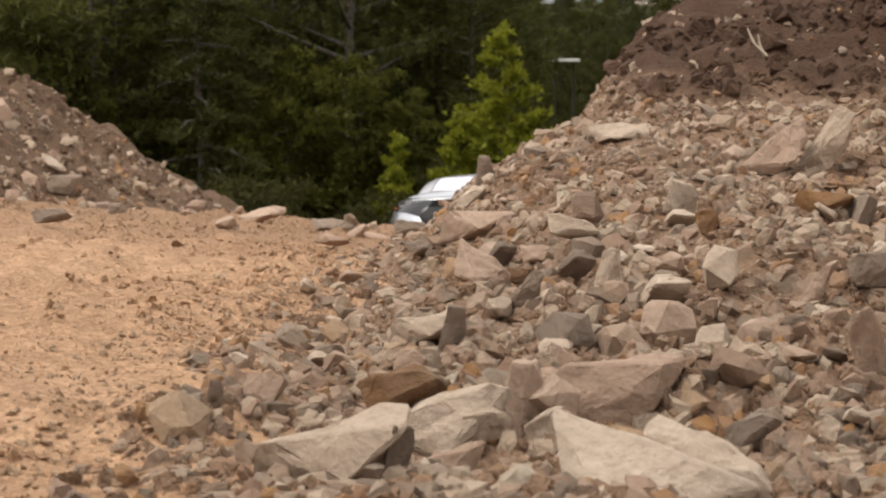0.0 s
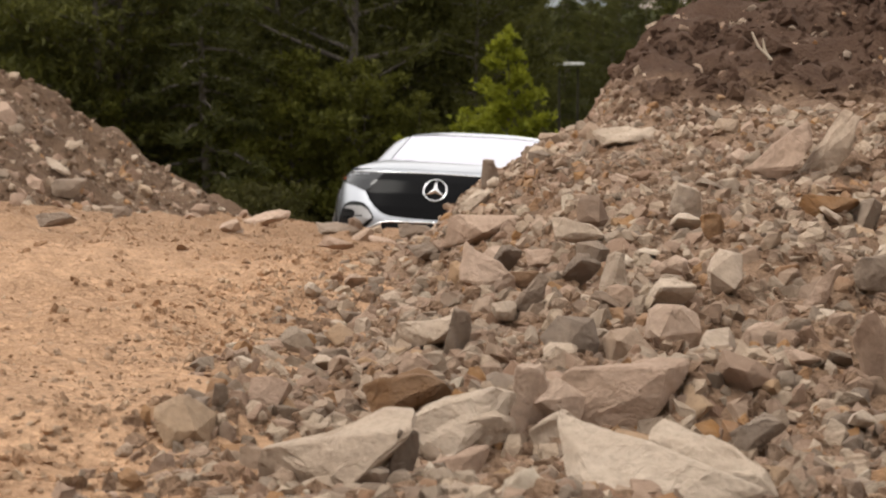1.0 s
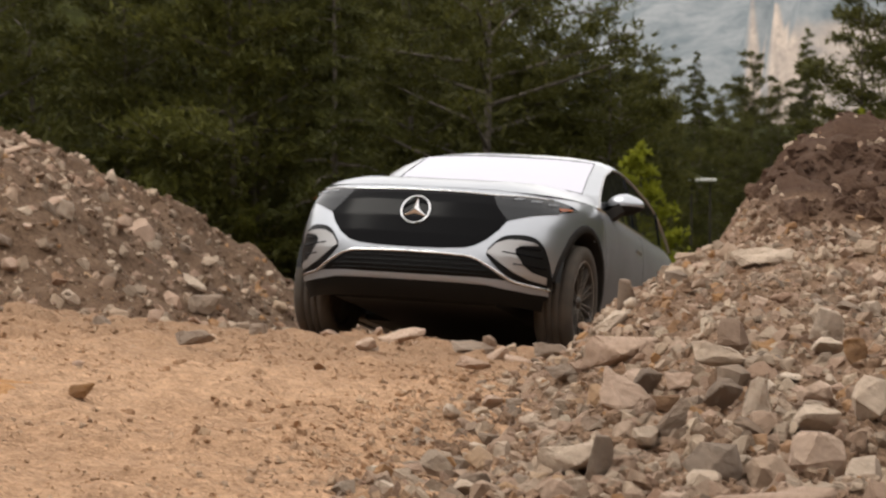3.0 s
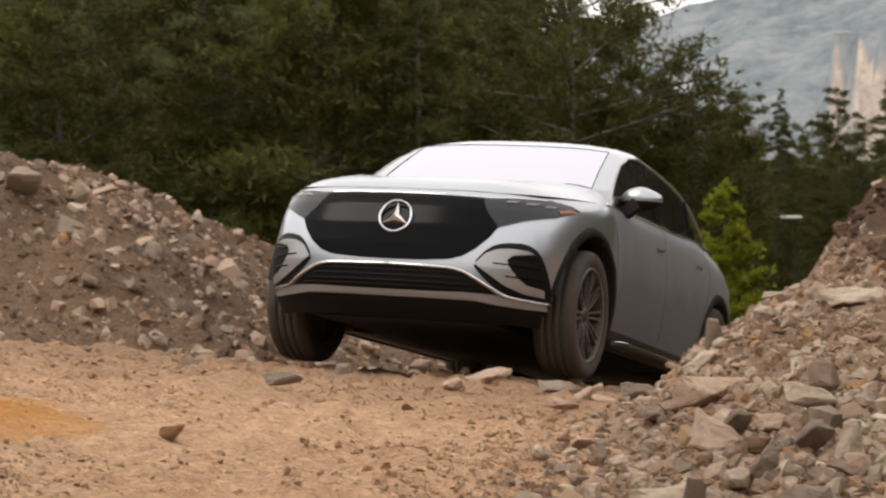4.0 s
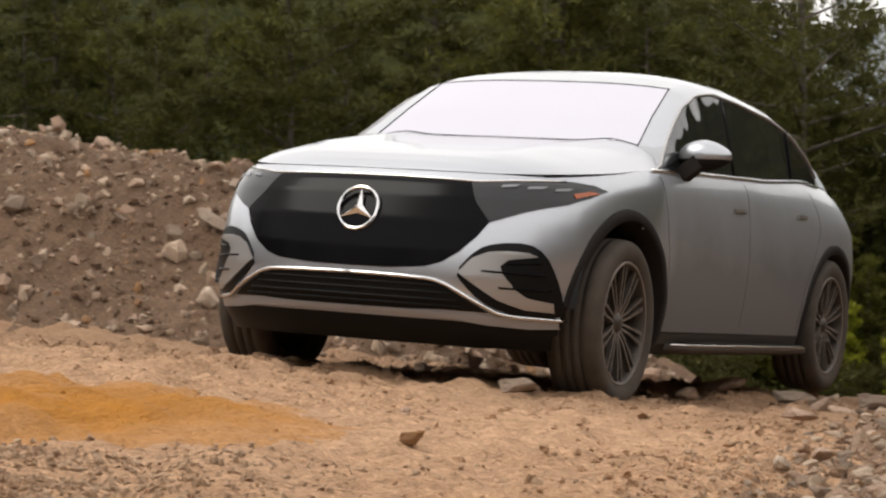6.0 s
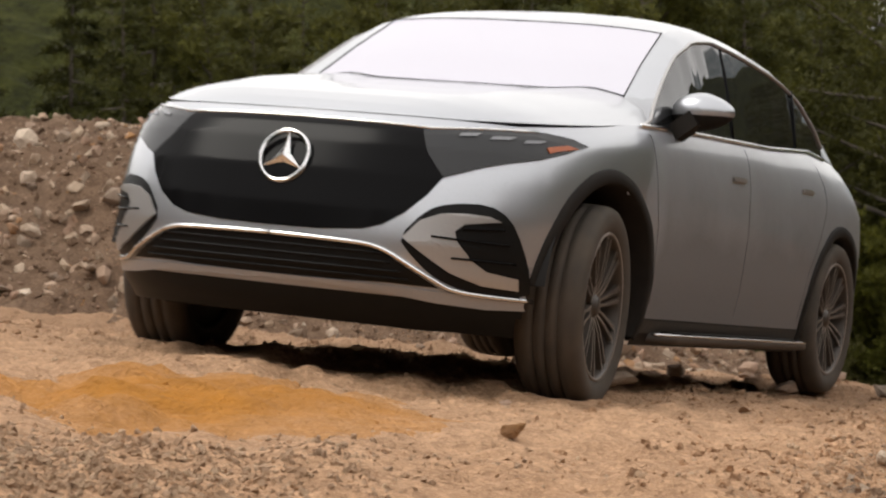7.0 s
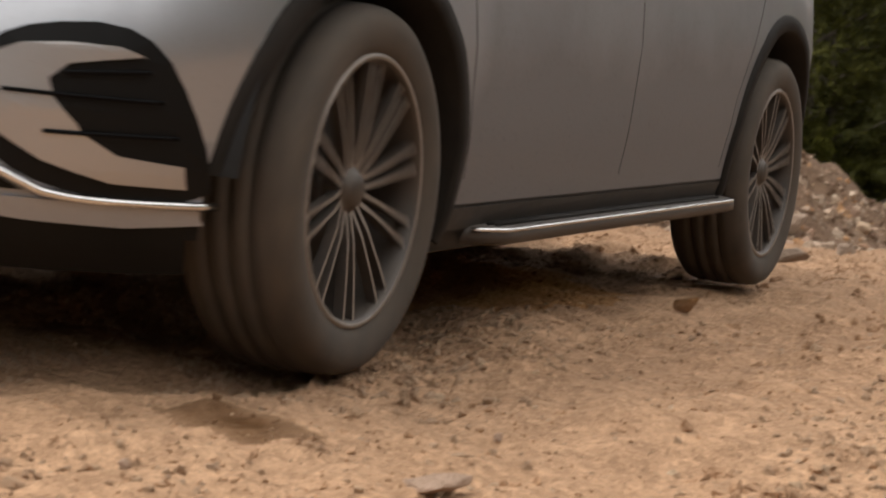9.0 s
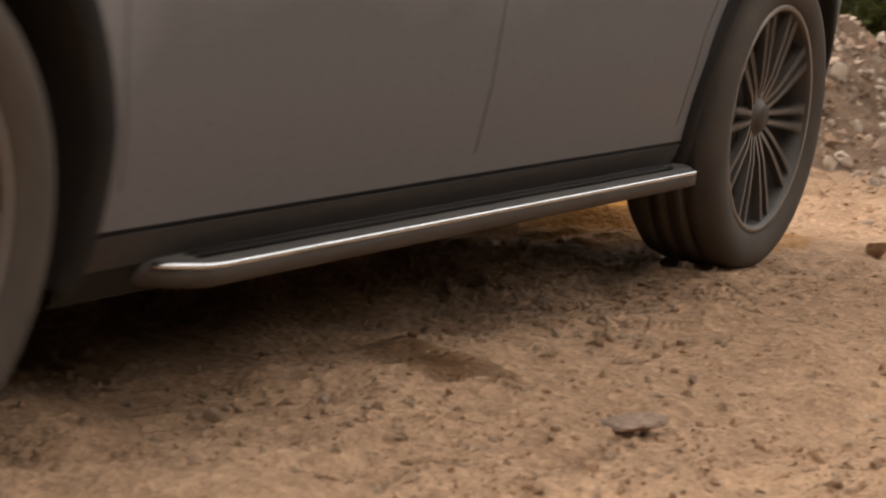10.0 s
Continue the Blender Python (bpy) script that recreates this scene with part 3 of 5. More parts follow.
def pile_field(rng, n):
    y = 3.0 + 9.8 * rng.random(n * 3) ** 1.5
    foot = -0.55 + 0.045 * (y - 4.7)
    x = foot + (0.225 * y + 0.15 - foot) * rng.random(n * 3)
    ok = (pile_z(x, y) > road_z(x, y) - 0.16) | (x > -0.1)
    ok &= rng.random(n * 3) < np.clip((x - foot) / 0.35, 0.25, 1)
    ok &= (pile_z(x, y) < 0.80) | (x < 0.85) | (rng.random(n * 3) < 0.07)
    return np.stack([x, y], 1)[ok][:n]


def crown_field(rng, n):
    """Clods of topsoil on the crown of the mound."""
    x, y = rng.uniform(0.75, 3.2, n * 3), rng.uniform(9.6, 13.2, n * 3)
    ok = (pile_z(x, y) > 0.78) & (rough(x, y, 0.5, 3, 91) > rng.uniform(-0.7, 0.7, n * 3))
    return np.stack([x, y], 1)[ok][:n]


def heap_field(rng, n):
    x, y = rng.uniform(-11, -1.4, n * 2), rng.uniform(12.9, 19, n * 2)
    ok = mound_z(x, y) > road_z(x, y) - 0.05
    return np.stack([x, y], 1)[ok][:n]


def track_field(rng, n):
    y = 2.7 + 12 * rng.random(n * 3) ** 1.3
    x = rng.uniform(-6, 0.1, n * 3)
    thick = rough(x, y, 1.1, 3, 71) + 1.3 * np.exp(-(((x + 2.5) / 0.5) ** 2 + ((y - 4.8) / 0.6) ** 2)) + 0.35 * np.exp(-(((y - 12.3) / 1.0) ** 2)) + 0.5 * np.exp(-((x + 0.55) / 0.25) ** 2)
    ok = (thick > rng.uniform(-0.5, 0.8, n * 3)) & (np.hypot((x + 2.35) / 0.85, (y - 6.4) / 1.1) > rng.uniform(0.75, 1.15, n * 3))
    return np.stack([x, y], 1)[ok][:n]


chips("rubble", 20000, pile_field, 0.015, 0.085, 1.15, ROCK, 5, "small broken stones covering the mound", 0.36)
chips("spoil_crumbs", 17000, pile_field, 0.012, 0.06, 1.4, SPOIL, 15, "crumbs of brown spoil between the stones", 0.36)
chips("topsoil_clods", 3000, crown_field, 0.03, 0.14, 1.6, SPOIL, 25, "dark clods of topsoil on the crown of the mound", 0.34)
chips("bank_stones", 8000, heap_field, 0.024, 0.14, 1.5, ROCK, 6, "small stones bedded in the earth bank")
chips("bank_crumbs", 7000, heap_field, 0.024, 0.10, 1.5, BANK, 16, "crumbs of earth on the bank", 0.36)
chips("gravel", 15000, track_field, 0.006, 0.026, 2.0, GRAVEL, 8, "loose gravel strewn over the track", 0.38)
chips("clods", 26000, track_field, 0.007, 0.026, 1.8, EARTH, 9, "crumbled clods of dry earth", 0.44)


def coarse_field(rng, n):
    """Coarse gravel scraped up beside the wheel track, and along the foot of the mound."""
    m = n * 4
    a, b = rng.normal(size=m), rng.normal(size=m)
    x, y = -2.12 + 0.30 * a + 0.16 * b, 4.45 - 0.25 * a + 0.62 * b
    side = rng.random(m) < 0.35
    y = np.where(side, 3.1 + 8 * rng.random(m) ** 1.6, y)
    x = np.where(side, -0.50 + 0.045 * (y - 4.7) + 0.16 * a, x)
    crest = rng.random(m) < 0.25
    y = np.where(crest, 11.6 + 0.9 * b, y)
    x = np.where(crest, rng.uniform(-4.2, -0.2, m), x)
    ok = (rough(x, y, 0.35, 3, 77) > rng.uniform(-0.9, 0.6, m)) & (np.hypot((x + 2.35) / 0.85, (y - 6.4) / 1.1) > rng.uniform(0.8, 1.15, m))
    return np.stack([x, y], 1)[ok][:n]


def crest_field(rng, n):
    """Lumps of scraped-up earth along the crest and the foot of the mound."""
    x, y = rng.uniform(-5.5, 0.2, n * 4), 10.6 + 1.5 * rng.normal(size=n * 4)
    foot = rng.random(n * 4) < 0.3
    y = np.where(foot, 3.2 + 6 * rng.random(n * 4), y)
    x = np.where(foot, -0.62 + 0.045 * (y - 4.7) + 0.22 * rng.normal(size=n * 4), x)
    ok = rough(x, y, 0.6, 3, 79) > rng.uniform(-0.6, 0.8, n * 4)
    return np.stack([x, y], 1)[ok][:n]


chips("earth_lumps", 4800, crest_field, 0.015, 0.055, 1.8, EARTH, 12, "lumps of dry earth along the crest", 0.36)
chips("coarse_gravel", 16000, coarse_field, 0.008, 0.034, 1.7, GRAVEL, 10, "coarse broken gravel scraped up beside the track", 0.30)

# a bleached branch stuck in the pile
branch = new("branch")
tagged(branch, "bleached forked branch stuck in the pile", "branch")
branch.location = (1.46, 10.66, float(land_z(1.46, 10.66)))
BLEACHED = Mat("bleached_wood", (0.50, 0.42, 0.32), 0.9).m


def twig(path, radius):
    bm = bmesh.new()
    rings = []
    for k, p in enumerate(path):
        r = radius * (1 - 0.6 * k / (len(path) - 1))
        rings.append([bm.verts.new(Vector(p) + Vector((r * math.cos(a), r * math.sin(a), 0))) for a in (1.047 * i for i in range(6))])
    for a, b in zip(rings, rings[1:]):
        for i in range(6):
            bm.faces.new((a[i], a[(i + 1) % 6], b[(i + 1) % 6], b[i]))
    part("twig", bm, BLEACHED, branch, smooth=True)


twig([(0.10, 0, -0.02), (0.05, -0.01, 0.05), (0.0, 0, 0.10), (-0.03, 0.01, 0.17)], 0.012)
twig([(0.06, 0, 0.03), (0.03, 0.01, 0.09), (0.02, 0, 0.14)], 0.009)
twig([(0.10, 0, -0.02), (0.16, 0.01, 0.0), (0.22, 0, 0.03)], 0.009)
# ---- trees ----
def limb_rings(bm, path, radii, sides=6):
    rings = []
    for k, p in enumerate(path):
        p = Vector(p)
        d = (Vector(path[min(k + 1, len(path) - 1)]) - Vector(path[max(k - 1, 0)])).normalized()
        u = d.orthogonal().normalized()
        v = d.cross(u)
        rings.append([bm.verts.new(p + radii[k] * (math.cos(a) * u + math.sin(a) * v)) for a in (2 * math.pi * i / sides for i in range(sides))])
    for a, b in zip(rings, rings[1:]):
        for i in range(sides):
            bm.faces.new((a[i], a[(i + 1) % sides], b[(i + 1) % sides], b[i]))


def tree_template(seed, height, spread, kind, leaf, tufts, size, bare=0.08, name="tree"):
    """A tree: tapered trunk, limbs, and a crown of small tufts along the limbs."""
    rng = np.random.default_rng(seed)
    wood = bmesh.new()
    lean = rng.normal(size=2) * 0.02 * height
    trunk = [(lean[0] * (k / 7) ** 2 + 0.04 * math.sin(k * 1.7 + seed), lean[1] * (k / 7) ** 2, height * k / 7 * 0.97) for k in range(8)]
    limb_rings(wood, trunk, [0.011 * height * (1 - 0.93 * k / 7) for k in range(8)], 8)
    n = {"fir": 60, "pine": 34, "broad": 30}[kind]
    ends = []
    for k in range(n):
        s = bare + (1 - bare) * (k + rng.random()) / n
        at = np.array([np.interp(s * 7, range(8), [p[j] for p in trunk]) for j in range(3)])
        a = k * 2.4 + rng.normal() * 0.4
        if kind == "fir":
            reach, rise = spread * (1.02 - s) ** 0.8 * rng.uniform(0.7, 1.1), rng.uniform(-0.25, 0.05)
        elif kind == "pine":
            reach, rise = spread * (0.35 + 0.65 * math.sin(math.pi * min(s * 0.8 + 0.18, 1))) * rng.uniform(0.55, 1.15), rng.uniform(0.0, 0.5)
        else:
            reach, rise = spread * math.sin(math.pi * (0.16 + 0.80 * s)) * rng.uniform(0.6, 1.1), rng.uniform(0.3, 0.9)
        way = np.array([math.cos(a), math.sin(a), rise])
        path = [at, at + way * reach * 0.5 + (0, 0, 0.03 * reach), at + way * reach + (0, 0, (-0.12 if kind == "fir" else 0.08) * reach)]
        limb_rings(wood, [tuple(p) for p in path], [0.010 * height * (1 - s * 0.8) * f for f in (0.7, 0.45, 0.12)], 5)
        ends.append((path, reach))
    me_wood = bpy.data.meshes.new("trunk")
    wood.to_mesh(me_wood)
    wood.free()
    me_wood.shade_smooth()
    me_wood.materials.append(BARK)
    # tufts: short sprays of narrow blades
    weights = np.array([e[1] for e in ends])
    pick = rng.choice(len(ends), tufts, p=weights / weights.sum())
    u = rng.random(tufts) ** 0.65
    p0 = np.array([ends[i][0][0] for i in pick])
    p1 = np.array([ends[i][0][2] for i in pick])
    reach = weights[pick]
    c = p0 + (p1 - p0) * u[:, None]
    wide = (0.30 if kind != "fir" else 0.22) * reach * (1.15 - 0.75 * u) + 0.05
    c = c + rng.normal(size=(tufts, 3)) * np.stack([wide, wide, wide * (0.35 if kind == "fir" else 0.55)], 1) * 0.62
    blades = 4
    d = rng.normal(size=(tufts, blades, 3)) + (0, 0, 0.35)
    out = (p1 - p0) / np.linalg.norm(p1 - p0, axis=1, keepdims=True)
    d += 0.8 * out[:, None]
    d /= np.linalg.norm(d, axis=2, keepdims=True)
    side = np.cross(d, rng.normal(size=d.shape))
    side /= np.linalg.norm(side, axis=2, keepdims=True)
    length = size * rng.uniform(0.6, 1.3, (tufts, blades, 1))
    width = length * (0.26 if kind != "broad" else 0.55)
    base = np.repeat(c[:, None], blades, 1)
    tri = np.stack([base - side * width * 0.5, base + side * width * 0.5 + d * length * 0.25, base + d * length], 2).reshape(-1, 3)
    quads = np.arange(len(tri)).reshape(-1, 3)
    me = bpy.data.meshes.new("crown")
    me.from_pydata(tri.tolist(), [], quads.tolist())
    me.materials.append(leaf)
    return me_wood, me


def plant(template, x, y, scale, turn, name, label, category, group="", z=None):
    root = new(name)
    root.matrix_basis = pose(x, y, float(ground_z(np.array(float(x)), np.array(float(y)))) - 0.1 if z is None else z, 0, 0, turn) @ Matrix.Scale(scale, 4)
    for part_name, me in zip(("trunk", "crown"), template):
        ob = new(part_name, me)
        ob.parent = root
    return tagged(root, label, category, group)


PINES = [tree_template(11 + k, 9.0, 2.0, "pine", NEEDLES, 5400, 0.17, 0.04) for k in range(3)]
FIRS = [tree_template(31 + k, 9.5, 1.9, "fir", FIR, 5400, 0.16, 0.02) for k in range(3)]
OPEN_PINE = tree_template(51, 10.5, 2.4, "pine", NEEDLES, 3000, 0.16, 0.30)
ASPENS = [tree_template(61 + k, 3.9, 0.58, "broad", LIME, 3600, 0.085, 0.02) for k in range(2)]
BUSHES = [tree_template(71 + k, 2.2, 1.2, "broad", OLIVE, 4200, 0.065, 0.0) for k in range(2)]
YOUNG_TREE = tree_template(83, 3.8, 1.0, "broad", YOUNG, 4200, 0.085, 0.0)
THIN = tree_template(91, 9.5, 2.2, "pine", FIR, 1500, 0.34, 0.04)

rng = np.random.default_rng(21)
# the wood behind the crest, row behind row
for row, (y, step) in enumerate(((35.6, 2.1), (38.5, 2.1), (43, 2.3), (49, 2.8))):
    x = -0.50 * y - 1
    while x < -2.6:
        dx, dy = rng.normal() * 0.4, rng.normal() * 0.8
        pine = rng.random() < 0.55
        t = (PINES if pine else FIRS)[int(rng.integers(3))]
        plant(t, min(x + dx, -2.2), y + dy, rng.uniform(0.9, 1.15), rng.uniform(0, 360), "pine_tree" if pine else "fir_tree", "dark green pine with bushy branches" if pine else "dark green fir at the edge of the wood", "tree", "trees of the wood")
        x += step * rng.uniform(0.8, 1.25)
for x, y, s, turn in ((-1.55, 38, 1.0, 40), (-0.6, 45, 0.95, 250)):
    plant(OPEN_PINE, x, y, s, turn, "pine_tree", "tall pine with an open crown against the sky", "tree", "trees of the wood")
for k, (x, y, s) in enumerate(((-1.0, 41, 0.70), (-2.4, 42, 0.80), (0.75, 46, 0.74), (-0.2, 50, 0.80), (1.3, 60, 0.80), (2.2, 66, 0.72), (-2.9, 40, 1.0), (-3.4, 45, 1.1), (-1.9, 48, 1.0), (-2.6, 52, 1.1))):
    plant(PINES[k % 3], x, y, s, 70 * k, "pine_tree", "dark green pine with bushy branches", "tree", "trees of the wood")
for x, y, s, turn in ((-0.35, 35.8, 0.95, 20), (-1.4, 36.0, 1.1, 140), (-2.5, 36.3, 1.15, 260), (-3.6, 35.9, 0.95, 320), (-5.2, 35.6, 1.0, 60), (-7.4, 35.4, 0.9, 190)):
    plant(YOUNG_TREE, x, y, s, turn, "young_tree", "young olive-green broadleaf tree below the pines", "tree", "young trees at the wood's foot")
for x, y, s, turn in ((0.5, 39, 0.76, 0), (-0.35, 40.5, 0.74, 90), (1.05, 42, 0.66, 200), (-1.0, 39.5, 0.86, 300)):
    plant(PINES[int(turn) % 3], x, y, s, turn, "pine_tree", "dark green pine with bushy branches", "tree", "trees of the wood")
# lower trees further off down the valley
for x, y, s in ((3.2, 78, 0.62), (4.4, 84, 0.72), (5.6, 88, 0.68), (6.9, 92, 0.82), (2.6, 90, 0.75), (8.0, 80, 0.8), (9.4, 95, 0.9), (4.9, 70, 0.5), (3.4, 66, 0.45), (6.3, 74, 0.58), (3.9, 72, 0.55), (5.4, 76, 0.6), (2.7, 70, 0.55), (7.3, 84, 0.72), (4.6, 92, 0.8), (3.4, 96, 0.78), (5.9, 66, 0.45), (6.6, 68, 0.5), (2.3, 76, 0.66)):
    plant((FIRS + PINES)[int(rng.integers(6))], x, y, s, rng.uniform(0, 360), "fir_tree", "distant fir down the valley", "tree", "trees down the valley")
# pale young trees and scrub at the foot of the wood
plant(ASPENS[0], 0.95, 35, 1.18, 0, "aspen_tree", "young aspen with lime-green leaves", "tree", "young aspens")
plant(ASPENS[1], 1.60, 36, 0.72, 90, "aspen_tree", "young aspen with lime-green leaves", "tree", "young aspens")
plant(ASPENS[1], 0.25, 34, 0.85, 200, "aspen_tree", "young aspen with lime-green leaves", "tree", "young aspens")
plant(ASPENS[0], -0.75, 35, 0.75, 120, "aspen_tree", "young aspen with lime-green leaves", "tree", "young aspens")
for k in range(40):
    x = -17 + 19.5 * (k + rng.random()) / 40
    plant(BUSHES[k % 2], x, 34.5 + rng.uniform(-1.2, 1.5), rng.uniform(0.45, 1.05), rng.uniform(0, 360), "bush", "low olive-green bush at the edge of the wood", "bush", "bushes along the wood")
# trees on the bank behind the pile
for x, y, s, k in ((3.7, 30, 0.55, 0), (4.5, 31, 0.68, 1), (5.4, 31, 0.78, 2), (6.4, 32, 0.75, 0), (7.6, 32, 0.8, 1), (8.9, 34, 0.8, 2)):
    plant(PINES[k], x, y, s, rng.uniform(0, 360), "pine_tree", "pine on the bank behind the pile", "tree", "trees on the bank", z=-1.6)
for x, y, s in ((2.75, 29, 0.75), (3.5, 28.5, 0.85), (4.6, 29, 0.9), (5.8, 29, 1.0)):
    plant(ASPENS[0], x, y, s, rng.uniform(0, 360), "aspen_tree", "young aspen with lime-green leaves", "tree", "young aspens", z=-1.6)
# the wood goes on round the clearing
for k in range(60):
    a = radians(-200 + 225 * (k + 0.3 * rng.random()) / 60)
    r = rng.uniform(16, 21)
    plant(THIN, r * math.cos(a) - 2, r * math.sin(a) + 3, rng.uniform(0.7, 1.0), rng.uniform(0, 360), "pine_tree", "dark green pine round the clearing", "tree", "trees round the clearing")


# ---- a small shelter with a pale roof, down the valley ----
shelter = new("shelter")
tagged(shelter, "small open shelter with a pale flat roof", "shelter")
shelter.location = (3.1, 58, float(ground_z(np.array(3.1), np.array(58.0))))
ROOFING = Mat("pale_roofing", (0.55, 0.54, 0.50), 0.6).m
TIMBER = Mat("brown_timber", (0.035, 0.028, 0.02), 0.9).m
for name, size, at, mat in (("roof", (0.75, 1.0, 0.07), (0, 0, 4.05), ROOFING), ("post", (0.05, 0.05, 4.0), (0.22, -0.3, 2.0), TIMBER), ("post", (0.05, 0.05, 4.0), (-0.22, 0.3, 2.0), TIMBER)):
    bm = bmesh.new()
    bmesh.ops.create_cube(bm, size=1, matrix=Matrix.Translation(at) @ Matrix.Diagonal((*size, 1)))
    bmesh.ops.bevel(bm, geom=list(bm.edges), offset=0.01, segments=1, affect="EDGES")
    part(name, bm, mat, shelter)


# ---- wooded slopes that close the clearing, open towards the valley ----
# behind the camera the slope is unseen, added to darken the car's reflections
def slope_ring():
    n_a, n_r = 220, 26
    co, faces = [], []
    for i in range(n_a):
        a = 2 * math.pi * i / n_a
        bearing = (math.degrees(a) + 180) % 360 - 180
        ahead = max(0.0, 1 - abs(bearing - 18) / 45)
        start = 20 + 35 * min(1.0, ahead * 2.2)
        valley = float(np.interp(bearing, [-16, -9, 1.0, 4.5, 60], [1, 0.0, 0.0, 1, 1]))
        start = start + 45 * (1 - valley)
        for j in range(n_r):
            r = start + (22 + 12 * min(1.0, ahead * 2.2)) * (j / (n_r - 1)) ** 1.2
            x, y = -math.sin(a) * r, math.cos(a) * r
            rise = ((15 if abs(bearing) < 60 else 8) * valley + 3.2 * (1 - valley)) * (1 - (1 - j / (n_r - 1)) ** 2)
            lump = 0.9 * noise.noise(Vector((x, y, 0)) * 0.55) + 0.5 * noise.noise(Vector((x, y, 3)) * 1.4)
            low = float(ground_z(np.array(x), np.array(y)))
            co.append((x, y, low - 0.4 + rise + lump * min(1.0, rise)))
    for i in range(n_a):
        k = (i + 1) % n_a
        for j in range(n_r - 1):
            faces.append((i * n_r + j, k * n_r + j, k * n_r + j + 1, i * n_r + j + 1))
    return sheet("backdrop_wood", co, faces, WOODED, None)


tagged(slope_ring(), "dark wooded slopes closing the clearing", "wood", kind="structure")


# ---- the valley side, far off ----
def mountain_z(x, y):
    lift = np.clip((y - 420) / 260, 0, 1)
    ridge = 68 + 0.35 * (x - 5) + 10 * rough(x, y, 120, 4, 81)
    cliff = 46 * np.clip((x - 32 + 6 * rough(x, y, 30, 3, 87)) / 8, 0, 1) * np.clip((y - 415) / 30, 0, 1)
    return -12 + np.maximum(lift * ridge, cliff) + 5 * lift * rough(x, y, 30, 4, 83)


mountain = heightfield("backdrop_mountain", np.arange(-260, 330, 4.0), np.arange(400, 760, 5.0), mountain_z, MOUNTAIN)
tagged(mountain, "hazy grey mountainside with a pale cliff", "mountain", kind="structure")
# ---- the car ----
def paint_material():
    a = Mat("silver_paint", (0.42, 0.43, 0.44), 0.3, 0.75)
    a.p.inputs["Coat Weight"].default_value = 0.7
    a.p.inputs["Coat Roughness"].default_value = 0.05
    at = a.coords()
    height = a.node("SeparateXYZ", Vector=at).outputs["Z"]
    dust = a.node("Math")
    dust.operation = "MULTIPLY_ADD"
    a.l.new(a.noise(at, 2.2, 5, 0.6), dust.inputs[0])
    dust.inputs[1].default_value = 0.34
    # doors behind the front wheels: dust, with their dark reflections put into the colour
    door_dim = a.node("MapRange", Value=a.node("SeparateXYZ", Vector=at).outputs["X"])
    door_dim.inputs["From Min"].default_value, door_dim.inputs["From Max"].default_value = 1.0, 1.5
    door_dim.inputs["To Min"].default_value, door_dim.inputs["To Max"].default_value = -0.42, 0.34
    lower = a.node("Math")
    lower.operation = "ADD"
    a.l.new(height, lower.inputs[0])
    a.l.new(door_dim.outputs[0], lower.inputs[1])
    a.l.new(lower.outputs[0], dust.inputs[2])
    # one mask for dust low down and for the darkening painted on the doors
    dirt = a.ramp(dust.outputs[0], (0.42, 0.80), (1.1, 0.20), (1.4, 0.02))
    speck = a.ramp(a.noise(at, 90, 3, 0.7), (0.55, 0.0), (0.8, 0.10))
    both = a.mix(1.0, dirt, speck, "ADD")
    a.set("Base Color", a.mix(both, (0.455, 0.472, 0.505), (0.072, 0.062, 0.054)))
    metal = a.node("MapRange", Value=both)
    metal.inputs["To Min"].default_value, metal.inputs["To Max"].default_value = 0.85, 0.1
    a.set("Metallic", metal.outputs[0])
    dull = a.node("MapRange", Value=both)
    dull.inputs["To Min"].default_value, dull.inputs["To Max"].default_value = 0.30, 0.80
    a.set("Roughness", dull.outputs[0])
    coat = a.node("MapRange", Value=both)
    coat.inputs["To Min"].default_value, coat.inputs["To Max"].default_value = 0.7, 0.03
    a.set("Coat Weight", coat.outputs[0])
    return a.m


def dusty(name, colour, roughness, dust, metallic=0.0, scale=14):
    a = Mat(name, colour, roughness, metallic)
    at = a.coords()
    f = a.ramp(a.noise(at, scale, 5, 0.65), (0.3, dust * 0.4), (0.7, dust))
    a.set("Base Color", a.mix(f, colour, (0.23, 0.165, 0.11)))
    dull = a.node("MapRange", Value=f)
    dull.inputs["To Min"].default_value, dull.inputs["To Max"].default_value = roughness, 0.9
    a.set("Roughness", dull.outputs[0])
    return a.m


PAINT = paint_material()
CLADDING = dusty("black_cladding", (0.009, 0.009, 0.009), 0.7, 0.05)
VALANCE = Mat("black_valance", (0.005, 0.005, 0.005), 0.45, 0.0, 0.16).m
CLADDING.node_tree.nodes["Principled BSDF"].inputs["Specular IOR Level"].default_value = 0.12
SILL = dusty("dusty_sill", (0.010, 0.009, 0.008), 0.65, 0.1)
GLOSS_BLACK = Mat("piano_black", (0.004, 0.004, 0.0045), 0.17, 0.0, 0.06).m
MATT_BLACK = Mat("matt_black", (0.008, 0.008, 0.008), 0.8).m
CHROME = Mat("chrome", (0.72, 0.72, 0.72), 0.14, 1.0).m
SATIN = Mat("satin_metal", (0.40, 0.39, 0.385), 0.34, 0.65).m
TYRE = dusty("dusty_tyre", (0.022, 0.021, 0.019), 0.85, 0.25, scale=9)
RIM = dusty("dusty_alloy", (0.03, 0.03, 0.031), 0.4, 0.25, 0.35)
SPOKE = dusty("machined_alloy", (0.27, 0.26, 0.25), 0.36, 0.5, 0.7)
LAMP = Mat("smoked_lamp", (0.018, 0.019, 0.021), 0.08, 0.0, 0.4).m
LAMP_INSERT = Mat("lamp_insert", (0.20, 0.205, 0.215), 0.35, 0.5).m
AMBER = Mat("amber_lens", (0.36, 0.085, 0.02), 0.25).m
